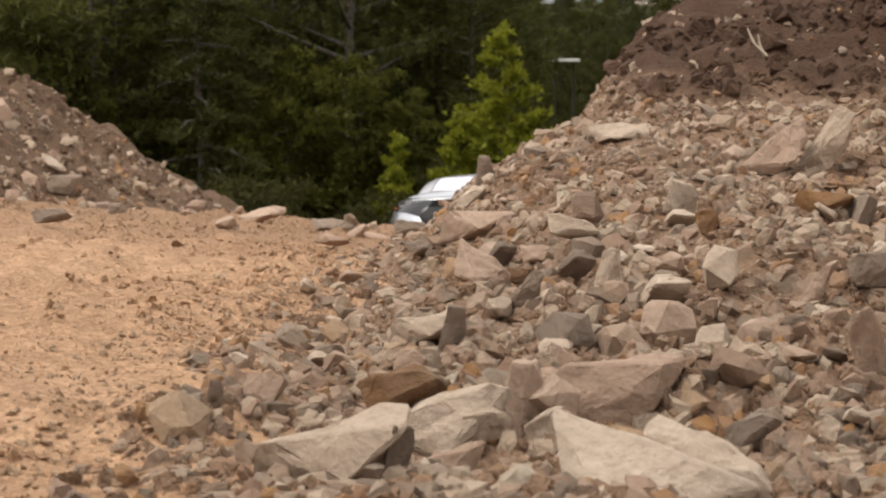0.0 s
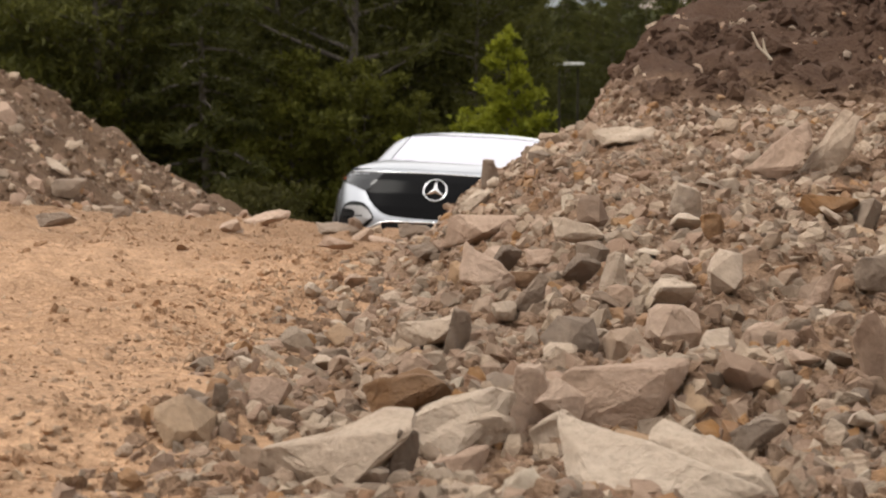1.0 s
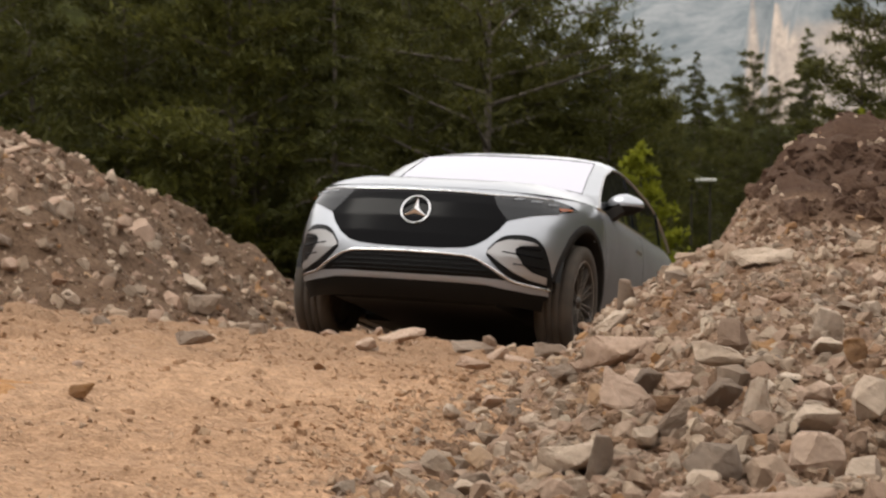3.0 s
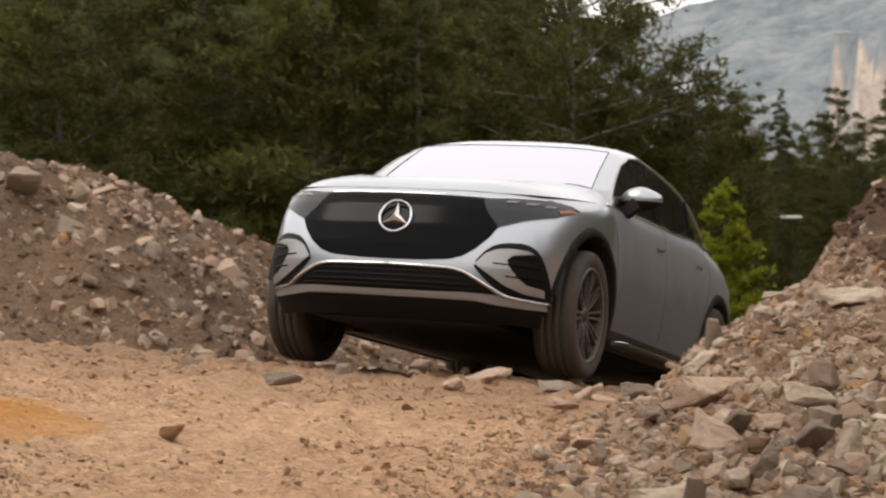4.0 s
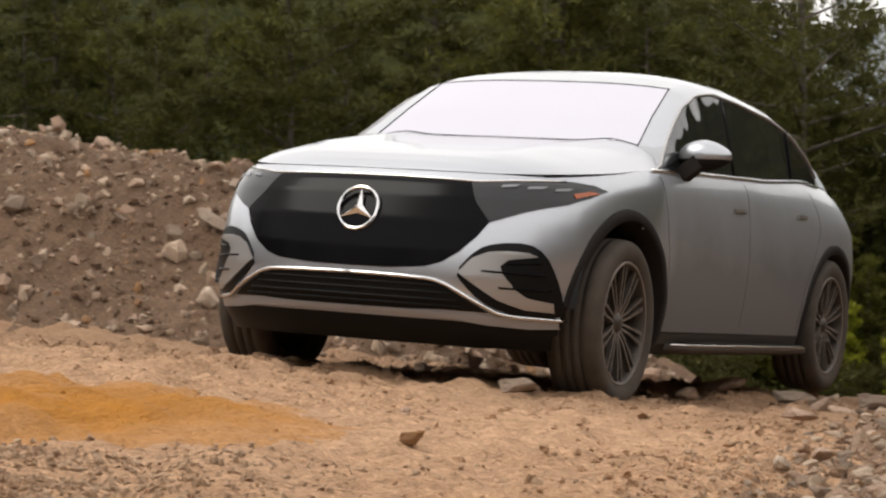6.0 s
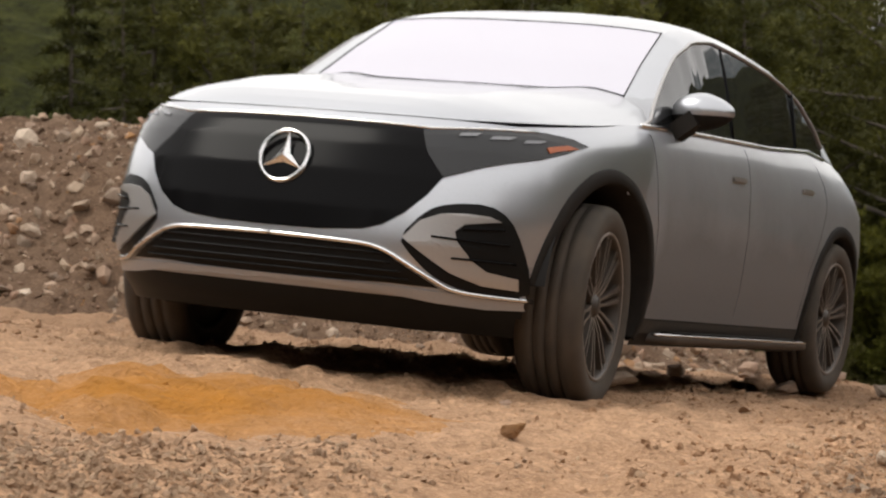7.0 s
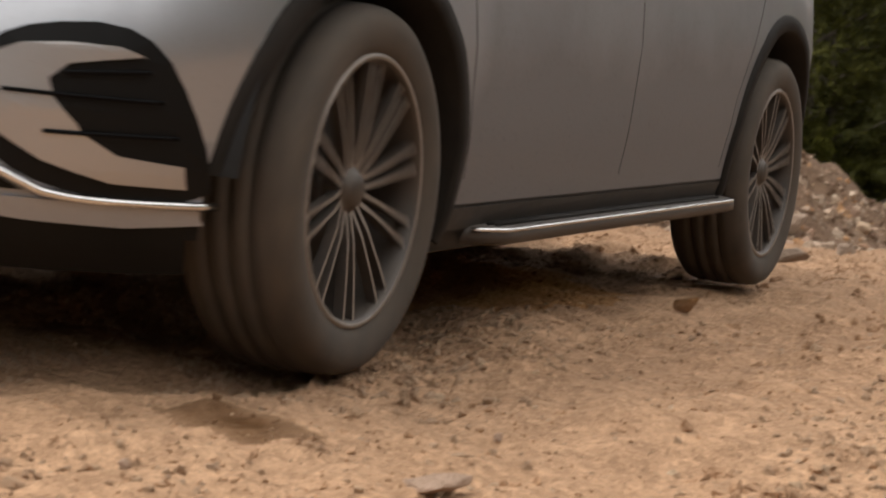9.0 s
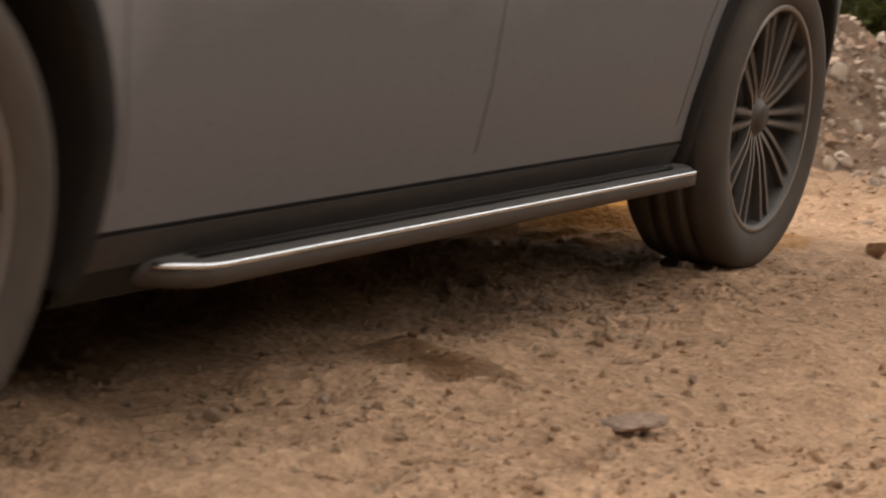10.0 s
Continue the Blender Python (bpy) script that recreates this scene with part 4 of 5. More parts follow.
WINDSCREEN = Mat("coated_windscreen", (0.54, 0.53, 0.60), 0.03, 0.24, 0.8).m


def side_glass():
    a = Mat("tinted_glass", (0.02, 0.021, 0.022), 0.02, 0.0, 0.6)
    a.p.inputs["Transmission Weight"].default_value = 0.35
    a.p.inputs["IOR"].default_value = 1.5
    return a.m


GLASS = side_glass()

NOSE_N, TAIL_N, HALF = 3.2, 3.4, 0.975
NOSE_X, TAIL_X = 1.35, -1.5
LOW = 0.25


def nose_reach(z):
    return float(np.interp(z, [0.22, 0.25, 0.32, 0.44, 0.55, 0.66, 0.78, 0.89, 0.95, 1.0], [2.33, 2.36, 2.43, 2.475, 2.48, 2.465, 2.43, 2.375, 2.33, 2.27]))


def tail_reach(z):
    return float(np.interp(z, [0.25, 0.45, 0.7, 0.95, 1.15], [2.45, 2.62, 2.64, 2.60, 2.5]))


def half_width(z, top):
    return HALF * float(np.interp((z - LOW) / (top - LOW), [0, 0.1, 0.3, 0.55, 0.75, 0.88, 0.95, 1.0], [0.925, 0.955, 0.985, 1.0, 0.99, 0.968, 0.945, 0.91]))


def shoulder(x):
    return float(np.interp(x, [-2.7, -2.0, -1.3, -0.5, 0.5, 1.3, 1.6, 1.9, 2.2, 2.5], [1.13, 1.225, 1.232, 1.178, 1.142, 1.105, 1.07, 1.04, 1.01, 1.005]))


def pinch(x, z, top):
    """How far the body leans in towards its top at the rear haunch."""
    lean = float(np.interp(x, [-2.4, -1.75, -1.0, -0.2], [0.10, 0.10, 0.035, 0.0]))
    return 1 - lean * max(0.0, ((z - LOW) / (top - LOW) - 0.72) / 0.28) ** 1.6


def nose_point(s, z):
    """The body's skin on the nose: s from 0 at the middle to 90 degrees at the side."""
    c = math.cos(s) ** (2 / NOSE_N)
    top = shoulder(NOSE_X + 1.1 * c)
    reach = nose_reach(LOW + (z - LOW) / (top - LOW) * 0.75)
    return NOSE_X + (reach - NOSE_X) * c, half_width(z, top) * math.sin(s) ** (2 / NOSE_N)


def nose_angle(value, z, which):
    lo, hi = 0.0, math.pi / 2 - 1e-6
    for _ in range(40):
        mid = (lo + hi) / 2
        p = nose_point(mid, z)[which]
        if (p < value) == (which == 1):
            lo = mid
        else:
            hi = mid
    return (lo + hi) / 2


def nose_x(y, z):
    return nose_point(nose_angle(abs(y), z, 1), z)[0]


def side_y(x, z):
    if x > NOSE_X + 0.001:
        return nose_point(nose_angle(x, z, 0), z)[1]
    w = half_width(z, shoulder(x)) * pinch(x, z, shoulder(x))
    if x < TAIL_X:
        r = min((TAIL_X - x) / (tail_reach(z) + TAIL_X), 1.0)
        return w * max(0.0, 1 - r**TAIL_N) ** (1 / TAIL_N)
    return w


def plan():
    """Half the outline, from the nose along the side to the tail: (zone, share)."""
    out = [("nose", radians(a)) for a in np.linspace(0, 90, 46)]
    out += [("side", x) for x in np.linspace(NOSE_X, TAIL_X, 150)[1:]]
    out += [("tail", radians(a)) for a in np.linspace(90, 0, 26)[1:]]
    return out


def plan_point(zone, s, z_share):
    x = {"nose": NOSE_X + 1.1 * math.cos(s) ** (2 / NOSE_N) if zone == "nose" else 0, "side": s, "tail": TAIL_X - 1.1 * math.cos(s) ** (2 / TAIL_N) if zone == "tail" else 0}[zone]
    top = shoulder(x)
    z = z_share if z_share < 0 else 0.36 + z_share * (top - 0.36)
    if z_share < 0:
        z = -z_share
    w = half_width(z, top) * pinch(x, z, top)
    if zone == "nose":
        return (*nose_point(s, z), z)
    if zone == "tail":
        return (TAIL_X - (tail_reach(z) + TAIL_X) * math.cos(s) ** (2 / TAIL_N), w * math.sin(s) ** (2 / TAIL_N), z)
    return (x, w, z)


WHEELS = [(1.605, 0.845), (-1.605, 0.85)]
ARCHES = [0.486, 0.472]


def in_arch(p):
    return any(math.hypot(p[0] - wx, p[2] - 0.395) < r for (wx, _), r in zip(WHEELS, ARCHES)) and abs(p[1]) > 0.6


def shell(levels, mat, name, parent, label=""):
    """The lower body between heights, with the wheel openings left out."""
    bm = bmesh.new()
    outline = plan()
    for sign in (1, -1):
        rows = [[bm.verts.new((p[0], sign * p[1], p[2])) for p in (plan_point(zone, s, lv) for zone, s in outline)] for lv in levels]
        for a, b in zip(rows, rows[1:]):
            for k in range(len(a) - 1):
                quad = (a[k], a[k + 1], b[k + 1], b[k])
                mid = sum((v.co for v in quad), Vector()) / 4
                if not in_arch(mid):
                    bm.faces.new(quad if sign < 0 else quad[::-1])
    bmesh.ops.remove_doubles(bm, verts=bm.verts, dist=0.0008)
    bmesh.ops.recalc_face_normals(bm, faces=bm.faces)
    return part(name, bm, mat, parent, label, smooth=True)


def lifted(outline, lift, depth, offset, mat, name, parent, label="", step=0.045):
    """A piece of trim: an outline in a plane, cut small and laid on the body by lift(a, b, offset)."""
    bm = bmesh.new()
    bm.faces.new([bm.verts.new((0, a, b)) for a, b in outline])
    bmesh.ops.triangulate(bm, faces=bm.faces)
    for _ in range(6):
        long = [e for e in bm.edges if e.calc_length() > step]
        if not long:
            break
        bmesh.ops.subdivide_edges(bm, edges=long, cuts=1)
        bmesh.ops.triangulate(bm, faces=bm.faces)
    rim = [e for e in bm.edges if e.is_boundary]
    made = bmesh.ops.extrude_edge_only(bm, edges=rim)
    back = {v for v in made["geom"] if isinstance(v, bmesh.types.BMVert)}
    for v in bm.verts:
        v.co = lift(v.co.y, v.co.z, offset - (depth if v in back else 0))
    for e in rim:
        e.smooth = False
    bmesh.ops.recalc_face_normals(bm, faces=bm.faces)
    return part(name, bm, mat, parent, label, smooth=name in ("grille_panel", "bumper_lip"))


def on_nose(y, z, off):
    z = min(z, 1.0)
    s = nose_angle(abs(y), z, 1)
    (x0, y0), (x1, y1) = nose_point(max(s - 0.01, 0.0), z), nose_point(min(s + 0.01, 1.57), z)
    out = Vector((y1 - y0, x0 - x1, 0)).normalized()
    x, w = nose_point(s, z)
    sign = 1 if y >= 0 else -1
    return Vector((x + off * out.x, sign * (w + off * out.y), z))


def on_side(sign):
    def put(x, z, off):
        return Vector((x, sign * (side_y(x, z) + off), z))
    return put


def rounded(points, times=2):
    for _ in range(times):
        out = []
        for (a, b), (c, d) in zip(points, points[1:] + points[:1]):
            out += [(0.75 * a + 0.25 * c, 0.75 * b + 0.25 * d), (0.25 * a + 0.75 * c, 0.25 * b + 0.75 * d)]
        points = out
    return points


def tube(path, radius, mat, name, parent, label="", flat=1.0, sides=8):
    """A bar along a path."""
    bm = bmesh.new()
    rings = []
    for k, p in enumerate(path):
        p = Vector(p)
        d = (Vector(path[min(k + 1, len(path) - 1)]) - Vector(path[max(k - 1, 0)])).normalized()
        u = d.cross(Vector((0, 0, 1)))
        u = u.normalized() if u.length > 1e-4 else Vector((0, 1, 0))
        v = u.cross(d).normalized()
        rings.append([bm.verts.new(p + radius * (math.cos(a) * u * flat + math.sin(a) * v)) for a in (2 * math.pi * i / sides for i in range(sides))])
    for a, b in zip(rings, rings[1:]):
        for i in range(sides):
            bm.faces.new((a[i], a[(i + 1) % sides], b[(i + 1) % sides], b[i]))
    bm.faces.new(rings[0][::-1])
    bm.faces.new(rings[-1])
    bmesh.ops.recalc_face_normals(bm, faces=bm.faces)
    return part(name, bm, mat, parent, label, smooth=True)


def resample(points, n):
    p = np.array(points, float)
    s = np.r_[0, np.cumsum(np.hypot(*np.diff(p, axis=0).T))]
    t = np.linspace(0, s[-1], n)
    q = np.stack([np.interp(t, s, p[:, 0]), np.interp(t, s, p[:, 1])], 1)
    for _ in range(2):
        q[1:-1] = (q[:-2] + 2 * q[1:-1] + q[2:]) / 4
    return q.tolist()


def block(bm, size, at, turn=None):
    m = Matrix.Translation(at) @ (turn or Matrix()) @ Matrix.Diagonal((*size, 1))
    return bmesh.ops.create_cube(bm, size=1, matrix=m)["verts"]


def hood_z(x, v):
    middle = float(np.interp(x, [0.9, 1.1, 1.4, 1.7, 2.0, 2.12, 2.2, 2.25, 2.272], [1.268, 1.243, 1.205, 1.164, 1.116, 1.086, 1.052, 1.022, 1.004]))
    power = float(np.interp(x, [1.0, 1.8], [10, 5]))
    edge = shoulder(x)
    crease = 0.012 * math.exp(-((abs(v) - 0.62) / 0.10) ** 2) * min(1.0, max(0.0, (2.15 - x) / 0.4))
    return edge + (middle - edge) * (1 - abs(v) ** power) + crease


def build_hood(parent):
    bm = bmesh.new()
    rows = []
    for zone, s in plan():
        p = plan_point(zone, s, 1.0)
        if p[0] < 0.90:
            break
        n = 26
        rows.append([bm.verts.new((p[0], p[1] * (2 * j / n - 1), hood_z(p[0], 2 * j / n - 1))) for j in range(n + 1)])
    for a, b in zip(rows, rows[1:]):
        for j in range(26):
            bm.faces.new((a[j], a[j + 1], b[j + 1], b[j]))
    bmesh.ops.remove_doubles(bm, verts=bm.verts, dist=0.0005)
    bmesh.ops.recalc_face_normals(bm, faces=bm.faces)
    return part("hood", bm, PAINT, parent, smooth=True)


def house_section(x):
    """Half a section through the cabin, from the belt to the middle of the roof."""
    belt_y, belt_z = side_y(x, shoulder(x)), shoulder(x) - 0.004
    top = float(np.interp(x, [-2.62, -2.45, -2.1, -1.6, -1.0, -0.4, 0.0, 0.2, 0.40, 0.7, 0.97, 1.2, 1.46], [1.06, 1.25, 1.46, 1.61, 1.69, 1.712, 1.70, 1.667, 1.602, 1.432, 1.262, 1.10, 0.95]))
    rail_y = float(np.interp(x, [-2.62, -2.2, -1.6, -1.0, 0.165, 0.40, 0.7, 0.97, 1.2, 1.46], [0.66, 0.60, 0.60, 0.62, 0.63, 0.645, 0.68, 0.72, 0.75, 0.70]))
    rail_z = top - float(np.interp(x, [-2.6, -1.5, 0.0, 0.40, 0.97, 1.46], [0.04, 0.07, 0.05, 0.026, 0.022, 0.07]))
    glass_z = float(np.interp(x, [-2.6, -1.74, -1.6, -1.3, -0.8, -0.3, 0.05, 0.3, 0.58, 0.8, 1.03, 1.15, 1.46], [1.0, 1.255, 1.365, 1.48, 1.55, 1.58, 1.59, 1.555, 1.452, 1.33, 1.195, 1.12, 0.95]))
    glass_z = max(min(glass_z, rail_z - 0.03), belt_z + 0.012)
    share = (glass_z - belt_z) / max(rail_z - belt_z, 0.02)
    wide = float(np.interp(x, [-2.6, -2.2, -1.6, -1.0, 0.0, 0.3, 0.5, 0.8, 1.1, 1.46], [0.66, 0.70, 0.725, 0.745, 0.735, 0.735, 0.755, 0.80, 0.86, 0.86]))
    glass_y = belt_y + (max(wide, rail_y + 0.03) - belt_y) * min(share * 1.1, 1.0) ** 1.25
    pts = []
    for k in range(5):
        s = k / 4
        pts.append((belt_y + (glass_y - belt_y) * (0.8 * s + 0.2 * s * s), belt_z + (glass_z - belt_z) * s))
    pts += [(glass_y * 0.45 + rail_y * 0.55 + 0.018, glass_z * 0.45 + rail_z * 0.55 + 0.004), (rail_y, rail_z)]
    for k in range(1, 7):
        v = 1 - k / 6
        pts.append((rail_y * v, top - (top - rail_z) * v**3))
    return pts


def build_cabin(parent):
    xs = sorted(set(np.round(np.concatenate([np.linspace(1.46, 0.40, 40), np.linspace(0.40, -1.7, 65), np.linspace(-1.7, -2.6, 24)]), 4)), reverse=True)
    sections = [house_section(x) for x in xs]

    def loft(name, mat, rows, lo, hi, push=0.0, label="", both=True):
        obs = []
        for sign in (1, -1):
            bm = bmesh.new() if sign == 1 or both else bm
            grid = [[bm.verts.new((x, sign * (p[0] + push), p[1])) for p in sec[rows[0] : rows[1] + 1]] for x, sec in zip(xs, sections) if lo <= x <= hi]
            for a, b in zip(grid, grid[1:]):
                for j in range(len(a) - 1):
                    bm.faces.new((a[j], a[j + 1], b[j + 1], b[j]))
            if both or sign == -1:
                bmesh.ops.remove_doubles(bm, verts=bm.verts, dist=0.0005)
                bmesh.ops.recalc_face_normals(bm, faces=bm.faces)
                obs.append(part(name, bm, mat, parent, label, smooth=True))
        return obs

    loft("windscreen", WINDSCREEN, (6, 12), 0.3999, 1.47, label="bright sky-reflecting windscreen", both=False)
    loft("roof", PAINT, (6, 12), -2.61, 0.4001, both=False)
    loft("side_glass", GLASS, (0, 4), -1.701, 1.13)
    loft("roof_rail", PAINT, (4, 6), -2.61, 1.47)
    loft("rear_pillar", PAINT, (0, 4), -2.61, -1.699)
    for sign in (1, -1):
        belt = [(x, sign * (side_y(x, shoulder(x)) + 0.004), shoulder(x) + 0.004) for x in np.linspace(1.2, -1.72, 30)]
        tube(belt, 0.009, CHROME, "belt_trim", parent, "thin chrome belt line")
        top = [(x, sign * (house_section(x)[4][0] + 0.004), house_section(x)[4][1]) for x in np.linspace(1.12, -1.70, 40)]
        tube(top, 0.008, SATIN, "window_trim", parent)
        for px in (0.02, -1.05):
            sec = house_section(px)
            tube([(px - 0.10 * k / 4, sign * (sec[k][0] + 0.002), sec[k][1]) for k in range(5)], 0.007, GLOSS_BLACK, "door_pillar", parent, flat=1.0)
        # the edge between windscreen and pillar
        tube([(x, sign * (house_section(x)[6][0] - 0.004), house_section(x)[6][1] + 0.002) for x in np.linspace(1.0, 0.40, 20)], 0.003, GLOSS_BLACK, "screen_seal", parent)
    # the dark joint where the windscreen meets the hood
    joint = []
    for y in np.linspace(-0.71, 0.71, 31):
        x = 1.3
        while x > 0.85:
            sec = house_section(x)
            rail_y, rail_z, top = sec[6][0], sec[6][1], sec[12][1]
            glass = top - (top - rail_z) * min(abs(y) / rail_y, 1.2) ** 3
            if glass > hood_z(x, min(1.0, abs(y) / side_y(x, shoulder(x)))) - 0.002:
                break
            x -= 0.01
        joint.append((x, y, hood_z(x, min(1.0, abs(y) / side_y(x, shoulder(x)))) + 0.003))
    tube(joint, 0.0018, MATT_BLACK, "cowl", parent)
    sec = house_section(0.40)
    tube([(0.40, s * p[0], p[1] + 0.002) for s, p in [(-1, q) for q in sec[6:]] + [(1, q) for q in sec[11:5:-1]]], 0.002, GLOSS_BLACK, "roof_joint", parent)


def build_mirror(parent, sign):
    bm = bmesh.new()
    bmesh.ops.create_uvsphere(bm, u_segments=20, v_segments=12, radius=1)
    for v in bm.verts:
        x, y, z = v.co
        grow = 1 - 0.25 * max(y, 0)
        v.co = Vector((0.74 + 0.085 * x * grow * (1.15 if x > 0 else 0.6), sign * (0.985 + 0.135 * y), 1.222 + 0.079 * z * grow))
    caps = [f for f in bm.faces]
    for f in caps:
        f.material_index = 1 if f.calc_center_median().z < 1.206 else 0
    return part("wing_mirror", bm, [PAINT, CLADDING], parent, smooth=True)


def build_wheel_meshes():
    """Tyre, rim and spokes of one wheel, axle along y, outer face towards +y."""
    def lathe(profile, n):
        bm = bmesh.new()
        rings = [[bm.verts.new((r * math.sin(2 * math.pi * i / n), y, r * math.cos(2 * math.pi * i / n))) for i in range(n)] for r, y in profile]
        for a, b in zip(rings, rings[1:]):
            for i in range(n):
                bm.faces.new((a[i], a[(i + 1) % n], b[(i + 1) % n], b[i]))
        return bm

    tyre = lathe([(0.272, 0.100), (0.280, 0.112), (0.300, 0.124), (0.330, 0.130), (0.352, 0.127), (0.367, 0.117), (0.376, 0.100), (0.380, 0.075), (0.381, 0.052), (0.372, 0.050), (0.372, 0.042), (0.382, 0.040), (0.382, 0.006), (0.373, 0.005), (0.373, -0.005), (0.382, -0.006), (0.382, -0.040), (0.372, -0.042), (0.372, -0.050), (0.381, -0.052), (0.380, -0.078), (0.373, -0.105), (0.348, -0.127), (0.30, -0.125), (0.272, -0.105)], 72)
    rim = lathe([(0.283, 0.112), (0.279, 0.118), (0.270, 0.116), (0.264, 0.104), (0.258, 0.06), (0.25, -0.02), (0.245, -0.10), (0.272, -0.105)], 72)
    for f in rim.faces:
        f.material_index = 1 if f.calc_center_median().y > 0.1145 else 0
    hub = lathe([(0.001, 0.098), (0.030, 0.097), (0.036, 0.090), (0.042, 0.082), (0.070, 0.072), (0.078, 0.05)], 32)
    disc = lathe([(0.001, 0.0), (0.085, 0.0), (0.086, -0.005), (0.19, -0.005), (0.19, -0.03), (0.243, -0.06), (0.243, -0.09), (0.001, -0.09)], 40)
    spokes = []
    for j in range(10):
        a0 = 2 * math.pi * j / 10
        bm = bmesh.new()
        for fork in (-1, 1):
            rows = []
            for r, y, w in ((0.045, 0.080, 0.008), (0.11, 0.094, 0.0062), (0.19, 0.102, 0.0058), (0.270, 0.108, 0.0066)):
                a = a0 + fork * (0.010 + 0.014 * (r - 0.045) / 0.22) / r
                c, s = math.cos(a), math.sin(a)
                row = []
                for du, dy in ((-w, -0.022), (-w * 0.75, 0), (w * 0.75, 0), (w, -0.022)):
                    row.append(bm.verts.new((r * s + du * c, y + dy, r * c - du * s)))
                rows.append(row)
            for p, q in zip(rows, rows[1:]):
                for k in range(3):
                    f = bm.faces.new((p[k], p[k + 1], q[k + 1], q[k]))
                    f.material_index = 1 if k == 1 else 0
        bmesh.ops.recalc_face_normals(bm, faces=bm.faces)
        spokes.append(bm)
    return tyre, rim, hub, disc, spokes


def mesh_of(name, bm, mats, smooth=True):
    bmesh.ops.recalc_face_normals(bm, faces=bm.faces)
    me = bpy.data.meshes.new(name)
    bm.to_mesh(me)
    bm.free()
    if smooth:
        me.shade_smooth()
    for m in mats:
        me.materials.append(m)
    return me


car = new("suv")
tagged(car, "dusty silver electric SUV driving over the dirt crest", "car")
wheels = []


def build_car():
    body = shell([k / 14 for k in range(15)], PAINT, "body", car, "silver painted body, dusty along its sides")
    shell([-0.25, -0.285, -0.32, -0.36], VALANCE, "lower_valance", car, "black plastic lower valance")
    build_hood(car)
    build_cabin(car)
    build_mirror(car, 1)
    bm = bmesh.new()
    block(bm, (0.09, 0.13, 0.07), (0.79, 0.925, 1.15), Matrix.Rotation(radians(38), 4, "X"))
    part("mirror_arm", bm, CLADDING, car)
    # underbody
    bm = bmesh.new()
    block(bm, (4.5, 1.1, 0.06), (0.0, 0, 0.275))
    block(bm, (1.9, 1.55, 0.06), (0.0, 0, 0.29))
    part("underbody", bm, MATT_BLACK, car)
    bm = bmesh.new()
    block(bm, (3.0, 1.5, 0.5), (-0.6, 0, 0.8))
    part("cabin_floor", bm, MATT_BLACK, car)
    for px in (0.35, -0.6):
        for sy in (0.38, -0.38):
            bm = bmesh.new()
            block(bm, (0.16, 0.48, 0.55), (px - 0.15, sy, 1.15), Matrix.Rotation(radians(-14), 4, "Y"))
            block(bm, (0.09, 0.24, 0.16), (px - 0.24, sy, 1.47))
            part("seat", bm, MATT_BLACK, car)
    # nose: black panel, lamps, intakes, chrome lines
    half = [(0.0, 0.972), (0.30, 0.970), (0.476, 0.965), (0.528, 0.875), (0.603, 0.797), (0.562, 0.725), (0.50, 0.655), (0.43, 0.606), (0.36, 0.584), (0.20, 0.571), (0.0, 0.568)]
    ring = half + [(-a, b) for a, b in half[-2:0:-1]]
    grille = lifted(ring, on_nose, 0.012, 0.004, GLOSS_BLACK, "grille_panel", car, "glossy black closed grille panel", step=0.02)
    tube([on_nose(y, 0.976 - 0.008 * min(1.0, (y / 0.5) ** 2) + 0.10 * max(0.0, abs(y) - 0.5), 0.006) for y in np.linspace(-0.80, 0.80, 50)], 0.006, CHROME, "light_bar", car, "thin bright bar under the hood edge")
    for sign in (1, -1):
        lamp = [(0.474, 0.965), (0.56, 0.970), (0.70, 0.988), (0.82, 1.0), (0.88, 0.993), (0.912, 0.974), (0.892, 0.935), (0.845, 0.897), (0.715, 0.846), (0.65, 0.815), (0.600, 0.794), (0.526, 0.875)]
        head = lifted([(sign * a, b) for a, b in lamp], on_nose, 0.012, 0.006, LAMP, "headlamp", car, "smoked headlamp with an amber marker", step=0.03)
        lifted([(sign * y, z) for y, z in ((0.855, 0.925), (0.902, 0.957), (0.88, 0.964), (0.842, 0.945))], on_nose, 0.004, 0.011, AMBER, "amber_marker", head, step=0.02)
        for a, b in ((0.60, 0.665), (0.695, 0.76), (0.785, 0.835)):
            lifted([(sign * a, 0.948), (sign * (a + 0.004), 0.961), (sign * b, 0.969), (sign * (b - 0.012), 0.955)], on_nose, 0.003, 0.011, LAMP_INSERT, "light_segment", head, "pale daytime light segment", step=0.02)
        surround = rounded([(0.492, 0.566), (0.572, 0.672), (0.64, 0.703), (0.752, 0.714), (0.815, 0.672), (0.85, 0.575), (0.867, 0.47), (0.858, 0.392), (0.745, 0.394), (0.667, 0.412), (0.60, 0.45), (0.54, 0.508)], 1)
        intake = lifted([(sign * a, b) for a, b in surround], on_nose, 0.02, 0.005, VALANCE, "air_intake", car, "black air intake framed in silver")
        insert = [(0.506, 0.568), (0.556, 0.633), (0.62, 0.664), (0.69, 0.672), (0.76, 0.670), (0.792, 0.655), (0.694, 0.634), (0.668, 0.606), (0.662, 0.592), (0.596, 0.584), (0.678, 0.572), (0.712, 0.527), (0.660, 0.514), (0.724, 0.508), (0.764, 0.475), (0.838, 0.460), (0.836, 0.418), (0.752, 0.424), (0.662, 0.460), (0.580, 0.515)]
        lifted([(sign * a, b) for a, b in insert], on_nose, 0.008, 0.012, SATIN, "intake_insert", intake, "silver inner wing of the intake", step=0.03)
